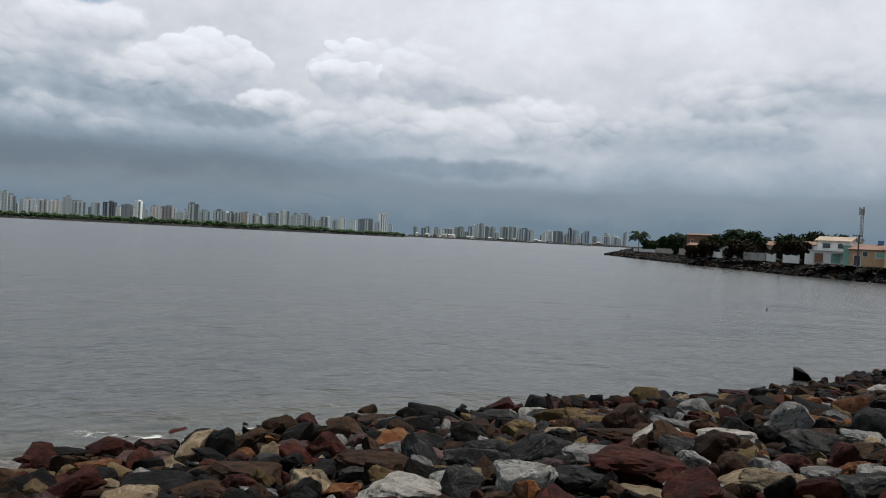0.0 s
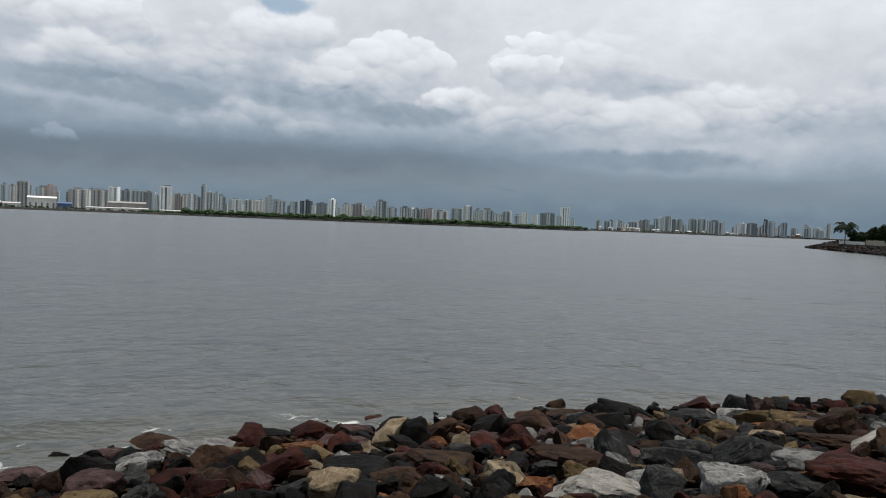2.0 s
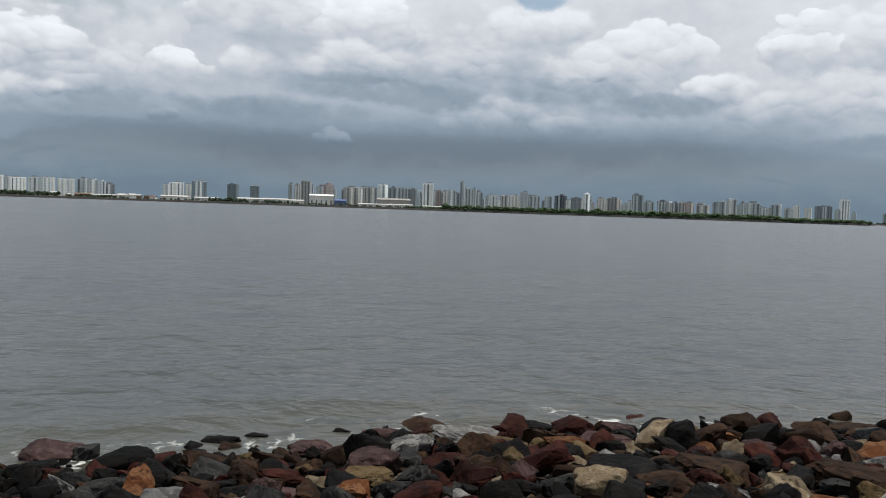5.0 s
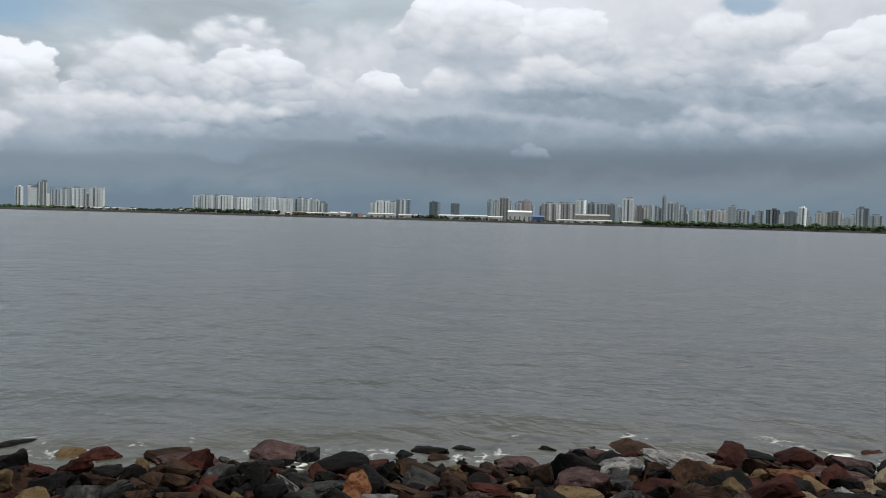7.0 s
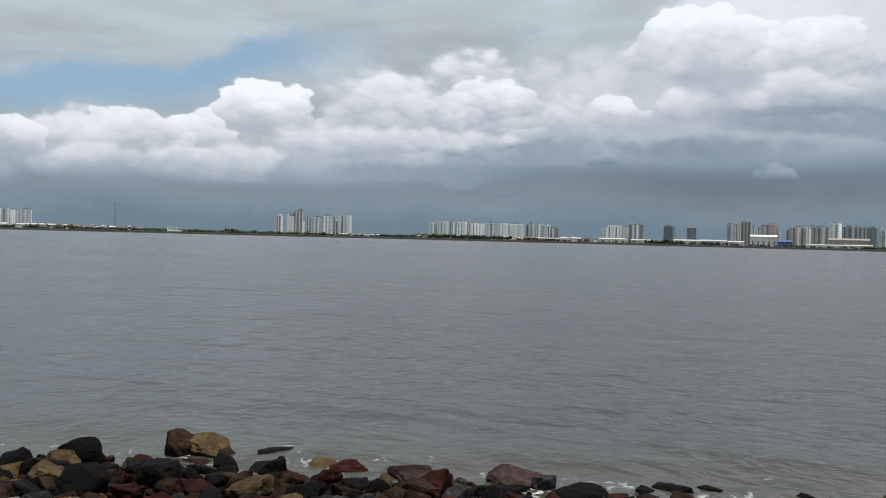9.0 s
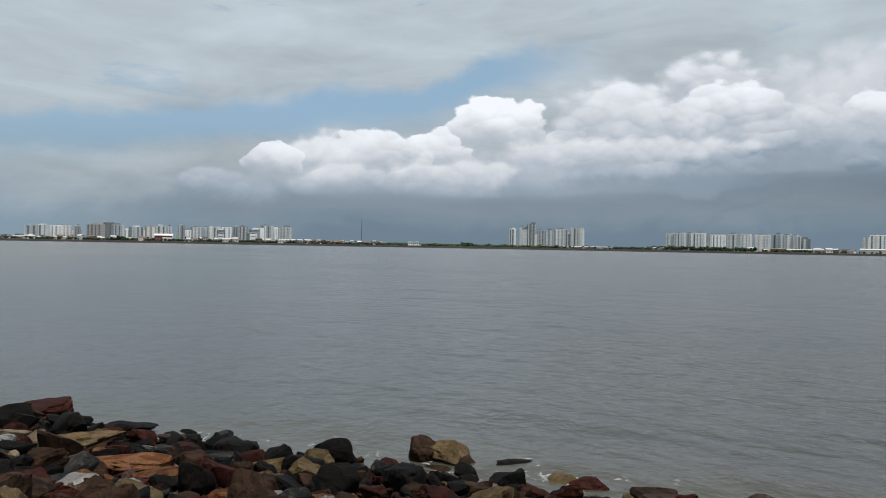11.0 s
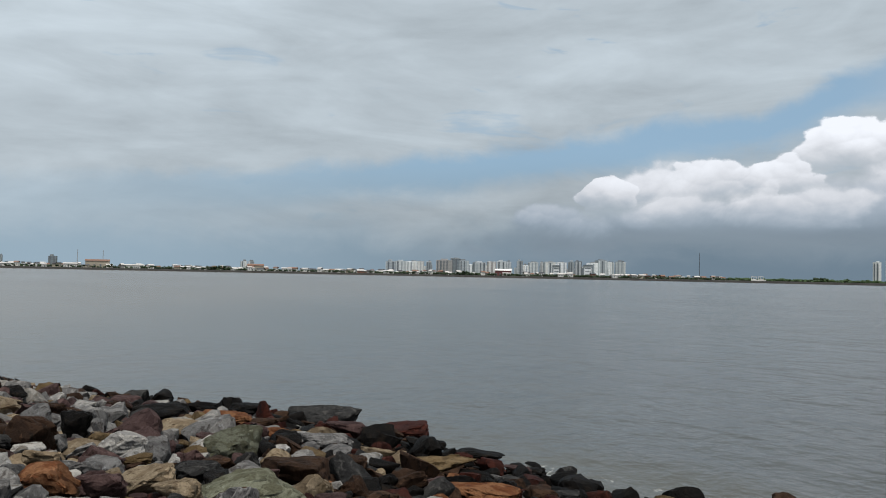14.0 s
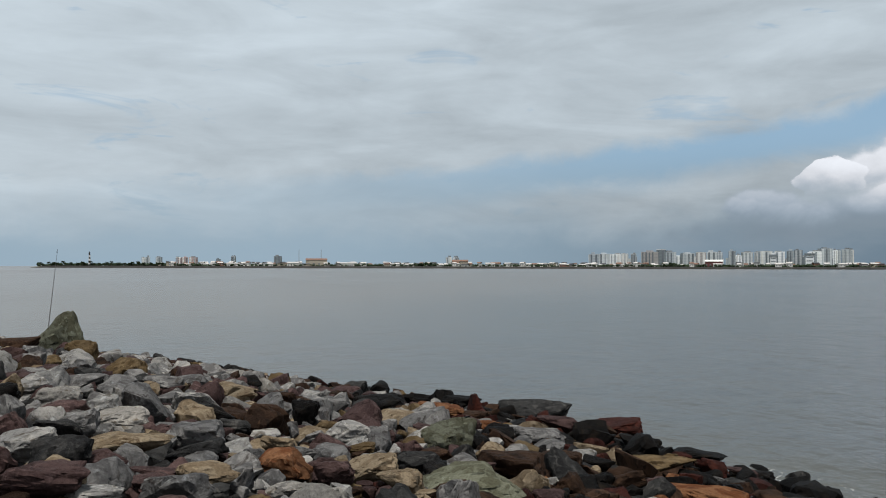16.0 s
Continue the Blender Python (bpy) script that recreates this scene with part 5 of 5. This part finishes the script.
tower("pale", 61.05, 1878, 16, 40)
tower("pale", 60.37, 1867, 27, 42)
tower("pale", 59.78, 1877, 10, 41)
tower("white", 59.15, 1956, 28, 44)
tower("pale", 58.55, 1766, 9, 37)
tower("white", 57.88, 1982, 34, 41)
tower("pale", 56.98, 1905, 25, 41)
tower("pale", 56.17, 1740, 25, 38)
tower("pale", 55.19, 1768, 32, 38)
tower("pale", 54.32, 1804, 19, 40)
tower("pale", 53.83, 1763, 11, 38)
tower("pale", 53.47, 1803, 10, 39)
tower("pale", 53.08, 1765, 12, 36)
tower("dark", 52.55, 1775, 18, 31)
tower("pale", 88.57, 1937, 19, 43)
tower("white", 88.13, 1706, 8, 36)
tower("grey", 87.56, 1734, 15, 38)
tower("pale", 87.18, 1947, 8, 41)
tower("white", 71.75, 1940, 14, 47)
tower("white", 71.03, 1851, 14, 48)
tower("grey", 69.69, 1851, 14, 44)
tower("grey", 69.17, 1726, 18, 41)
tower("grey", 68.30, 1869, 34, 47)
tower("pale", 67.29, 1887, 31, 50)
tower("pale", 103.38, 1789, 20, 30)
tower("pale", 102.70, 1745, 20, 31)
tower("white", 101.90, 1774, 25, 31)
tower("pale", 101.25, 1725, 14, 30)
tower("grey", 100.69, 1687, 10, 29)
tower("tan", 99.72, 1758, 32, 35)
tower("dark", 98.87, 1809, 19, 40)
tower("grey", 98.18, 1653, 22, 33)
tower("pale", 97.04, 1655, 25, 30)
tower("tan", 96.25, 1591, 18, 30)
tower("pale", 95.60, 1784, 20, 35)
tower("grey", 95.07, 1630, 10, 32)
tower("grey", 94.35, 1681, 12, 35)
tower("white", 93.91, 1611, 11, 25)
tower("grey", 93.33, 1781, 22, 33)
tower("pale", 92.81, 1825, 9, 34)
tower("pale", 92.19, 1784, 26, 35)
tower("white", 91.39, 1612, 19, 32)
tower("grey", 90.82, 1810, 12, 37)
tower("dark", 90.28, 1617, 14, 35)
tower("white", 89.38, 1780, 21, 35)
tower("grey", 88.63, 1844, 25, 42)
tower("pale", 88.01, 1751, 7, 36)
tower("pale", 133.90, 1805, 8, 20)
tower("grey", 133.64, 1804, 8, 22)
tower("grey", 133.02, 1825, 12, 22)
tower("pink", 131.75, 1599, 10, 19)
tower("pink", 131.34, 1715, 12, 21)
tower("pink", 130.85, 1701, 16, 21)
tower("dark", 129.14, 1728, 8, 18)
tower("dark", 128.24, 1626, 4, 22)
tower("dark", 128.08, 1807, 4, 25)
tower("dark", 125.26, 1704, 15, 24)
tower("pale", 113.37, 1808, 13, 24)
tower("grey", 112.93, 1656, 12, 22)
tower("grey", 103.33, 1604, 19, 28)

# the rows behind, seen between the front towers
back_row = random.Random(77)
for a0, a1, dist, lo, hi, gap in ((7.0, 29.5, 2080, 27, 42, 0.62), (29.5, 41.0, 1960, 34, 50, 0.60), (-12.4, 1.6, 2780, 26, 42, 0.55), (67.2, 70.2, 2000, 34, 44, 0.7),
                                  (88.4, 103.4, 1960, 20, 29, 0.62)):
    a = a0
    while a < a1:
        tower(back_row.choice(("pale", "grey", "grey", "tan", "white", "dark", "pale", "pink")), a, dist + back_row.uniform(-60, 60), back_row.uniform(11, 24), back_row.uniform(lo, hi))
        a += gap * back_row.uniform(0.6, 1.5)


def framed_block(a, d, wide, high):
    """A white mid-rise set in a dark frame of side walls and top slab."""
    t = tagged(new("apartment_block"), "white apartment block in a dark frame across the river", "building", "skyline across the river")
    p = polar(a, d, 3.4)
    t.matrix_world = pose(p.x, p.y, p.z, 0, 0, a)
    block("body", t, HAZED_FACADE["white"], 0, 7, 0, wide - 4, 12, high - 3)
    for x in (-1, 1):
        block("side_wall", t, HAZED_FACADE["dark"], x * (wide / 2 - 1), 7, 0, 2, 14, high - 3)
    block("top_slab", t, HAZED_FACADE["dark"], 0, 7, high - 3, wide, 14, 3)
    block("roof_tank", t, HAZED_FACADE["white"], 0, 7, high, wide * 0.4, 6, 2.4)
    for k in range(3):
        block("window_band", t, STRIP_DARK, 0, 0.95, high * (0.2 + 0.24 * k), wide - 7, 0.3, 1.2)


framed_block(91.78, 1590, 15, 23)
framed_block(89.61, 1600, 18, 25)

# the tall dark tower with a slanted shoulder
twin = tagged(new("tower_block"), "tall dark grey tower with white fins and slanted shoulder", "building", "skyline across the river")
p = polar(70.47, 1770, 3.4)
twin.matrix_world = pose(p.x, p.y, p.z, 0, 0, 70.47)
block("body", twin, HAZED_FACADE["dark"], 2.5, 9, 0, 17, 16, 51)
block("lower_body", twin, HAZED_FACADE["pale"], -12, 9, 0, 12, 14, 39)
for x in (-3.2, 4.0, 10.2):
    block("fin", twin, STRIP_PALE, x, 0.6, 0, 1.5, 1.0, 50)
block("crown", twin, HAZED_FACADE["dark"], 6, 9, 51, 10, 12, 4)
bm = bmesh.new()
lower = [bm.verts.new(q) for q in ((-18, 2, 39), (-6, 2, 39), (-6, 2, 47), (-18, 2, 41))]
upper = [bm.verts.new((v.co.x, 16, v.co.z)) for v in lower]
bm.faces.new(lower)
bm.faces.new(list(reversed(upper)))
for i in range(4):
    bm.faces.new((lower[i], upper[i], upper[(i + 1) % 4], lower[(i + 1) % 4]))
bmesh.ops.recalc_face_normals(bm, faces=bm.faces)
part("shoulder", bm, HAZED_FACADE["dark"], twin)


def shed(mat, a, wide, high, d=30, roof=ROOF_GREY, label="long white warehouse on the far bank", windows=4):
    t = tagged(new("warehouse"), label, "building", "low buildings across the river")
    p = polar(a, bank_radius(a) + d, 3.3)
    t.matrix_world = pose(p.x, p.y, p.z, 0, 0, a)
    block("wall", t, mat, 0, 8, 0, wide, 16, high)
    part("roof", gable(bmesh.new(), -wide / 2, wide / 2, 0, 16, high, min(3.0, high * 0.3), 0.6, 0.3), roof, t)
    for i in range(windows):
        block("door", t, STRIP_DARK, -wide / 2 + (i + 0.5) * wide / windows, -0.1, 0, wide / windows * 0.3, 0.4, high * 0.55)
    return t


for a, wd_, hg in ((53.0, 40, 5), (51.6, 30, 6), (48.6, 46, 7), (46.6, 40, 6), (43.6, 50, 7.5), (42.0, 44, 8), (40.6, 26, 7), (35.2, 60, 5), (33.4, 44, 5.5), (31.2, 34, 4.5), (62.0, 30, 4.5), (65.6, 40, 3.6), (67.4, 56, 3.6), (60.0, 12, 4),
                   (103.5, 34, 7), (117.5, 40, 6), (120.5, 44, 8), (124.2, 36, 9), (126.0, 40, 6), (110.5, 30, 8), (101.7, 30, 6), (95.2, 26, 7), (128.2, 40, 7), (129.8, 34, 5), (131.2, 26, 5)):
    shed(PLASTER_WHITE, a, wd_ * (0.6 if a > 90 else 1.0), hg * (0.7 if a > 90 else 0.9))
shed(BLUE_SHEET, 37.6, 22, 9, 40, BLUE_SHEET, "blue clad warehouse beside white building", 2)
shed(PLASTER_WHITE, 38.9, 44, 17, 50, PLASTER_WHITE, "white podium building below the towers", 5)
shed(CONCRETE, 33.9, 62, 14, 44, CONCRETE, "stepped grey concrete building with galleries", 7)
shed(RED_PAINT, 95.45, 30, 10, 40, PLASTER_WHITE, "dark red and white building on the bank", 5)
shed(PLASTER_CREAM, 122.6, 40, 12, 60, TERRACOTTA, "pinkish building with tiled roof", 4)
shed(PLASTER_CREAM, 112.6, 30, 10, 60, TERRACOTTA, "ochre building with tiled roof", 4)
shed(BRICK_RED, 54.2, 26, 5, 36, TERRACOTTA, "low brick building with tiled roof", 3)
shed(RED_PAINT, 69.4, 14, 4, 26, TERRACOTTA, "small red kiosk on the far bank", 2)

pumping = tagged(new("pump_house"), "white twin cubic pump house on the far bank", "building")
p = polar(78.55, bank_radius(78.5) + 8, 3.2)
pumping.matrix_world = pose(p.x, p.y, p.z, 0, 0, 78.5)
block("base", pumping, PLASTER_WHITE, 0, 5, 0, 24, 9, 2.4)
for x in (-7.5, 3.5):
    bm = bmesh.new()
    box(bm, x - 4.2, x + 4.2, 1.5, 8, 2.4, 3.2)
    box(bm, x - 4.2, x + 4.2, 1.5, 8, 7.6, 8.4)
    for s in (-3.8, 0, 3.8):
        box(bm, x + s - 0.45, x + s + 0.45, 1.6, 7.9, 3.2, 7.6)
    part("cube", bm, PLASTER_WHITE, pumping)

far_mast = tagged(new("antenna_mast"), "very tall thin guyed mast above low roofs", "mast")
for a, d, h in ((82.25, 1700, 54),):
    far_mast.matrix_world = Matrix.Translation(polar(a, d, 3))
    part("shaft", tube(bmesh.new(), (0, 0, 0), (0, 0, h), 0.55, 0.4, 6), DARK_METAL, far_mast)
for a, d, h in ((122.28, 1660, 34), (123.8, 1660, 34), (36.05, 1700, 46)):
    m2 = tagged(new("antenna_mast"), "thin lattice mast standing above low roofs", "mast")
    m2.matrix_world = Matrix.Translation(polar(a, d, 3))
    part("shaft", tube(bmesh.new(), (0, 0, 0), (0, 0, h), 0.6, 0.4, 6), CONCRETE, m2)

light = tagged(new("lighthouse"), "black and white banded lighthouse among low trees", "lighthouse")
light.matrix_world = Matrix.Translation(polar(137.2, 1640, 3))
for i in range(7):
    r0, r1 = 2.2 - 0.13 * i, 2.2 - 0.13 * (i + 1)
    part("band", tube(bmesh.new(), (0, 0, 3.4 * i), (0, 0, 3.4 * (i + 1)), r0, r1, 14), BLACK_PAINT if i % 2 == 0 else PLASTER_WHITE, light)
part("gallery", tube(bmesh.new(), (0, 0, 23.8), (0, 0, 24.4), 2.1, 2.1, 14), BLACK_PAINT, light)
part("lantern", tube(bmesh.new(), (0, 0, 24.4), (0, 0, 27.0), 1.2, 1.0, 12), BLACK_PAINT, light)

# low houses along the far bank
rnd = random.Random(23)


def far_house(a, d, wide, high, wall, roof, label):
    t = tagged(new("house"), label, "house", "low houses across the river")
    p = polar(a, d, 3.3)
    t.matrix_world = pose(p.x, p.y, p.z, 0, 0, a + rnd.uniform(-30, 30))
    block("wall", t, wall, 0, 5, 0, wide, 10, high)
    part("roof", gable(bmesh.new(), -wide / 2, wide / 2, 0, 10, high, rnd.uniform(1.2, 2.6), 0.5, 0.25), roof, t)
    for i in range(2):
        block("window", t, STRIP_DARK, (i - 0.5) * wide * 0.5, -0.1, high * 0.4, wide * 0.16, 0.3, high * 0.32)
    return t


WALLS = [(PLASTER_WHITE, "white")] * 5 + [(PLASTER_CREAM, "cream"), (CONCRETE, "grey"), (BRICK_RED, "brick")]
ROOFS = [(TERRACOTTA, "tiled"), (ROOF_GREY, "grey sheet"), (ROOF_GREY, "grey sheet"), (DARK_METAL, "dark")]
for a0, a1, k, hi in ((80.6, 88, 40, 7), (88, 104, 48, 7), (104, 122, 90, 7), (122, 133, 55, 8), (49.8, 52.4, 12, 6), (-12.5, 2.4, 30, 9), (53.6, 56.5, 8, 6)):
    for _ in range(k):
        wall, wn = rnd.choice(WALLS)
        roof, rn = rnd.choice(ROOFS)
        a = rnd.uniform(a0, a1)
        far_house(a, bank_radius(a) + rnd.uniform(16, 120), rnd.uniform(5, 12), rnd.uniform(3.0, hi), wall, roof, f"low {wn} house with {rn} roof across the river")
for a in np.linspace(132.8, 140.0, 22):
    pa = float(a) + rnd.uniform(-0.12, 0.12)
    palm(pa, bank_radius(pa) + 20, rnd.uniform(5, 10), 4.5, 2.8)

float_mark = tagged(new("mooring_float"), "small dark float bobbing on the grey water", "float")
float_mark.matrix_world = Matrix.Translation((25.7, 64.0, 0.0))
bm = bmesh.new()
bmesh.ops.create_icosphere(bm, subdivisions=2, radius=0.10, matrix=Matrix.Diagonal((1.1, 1.1, 0.8, 1)))
part("ball", bm, BLACK_PAINT, float_mark)
part("ring", tube(bmesh.new(), (0, 0, 0.10), (0, 0, 0.22), 0.05, 0.03, 8), DARK_METAL, float_mark)
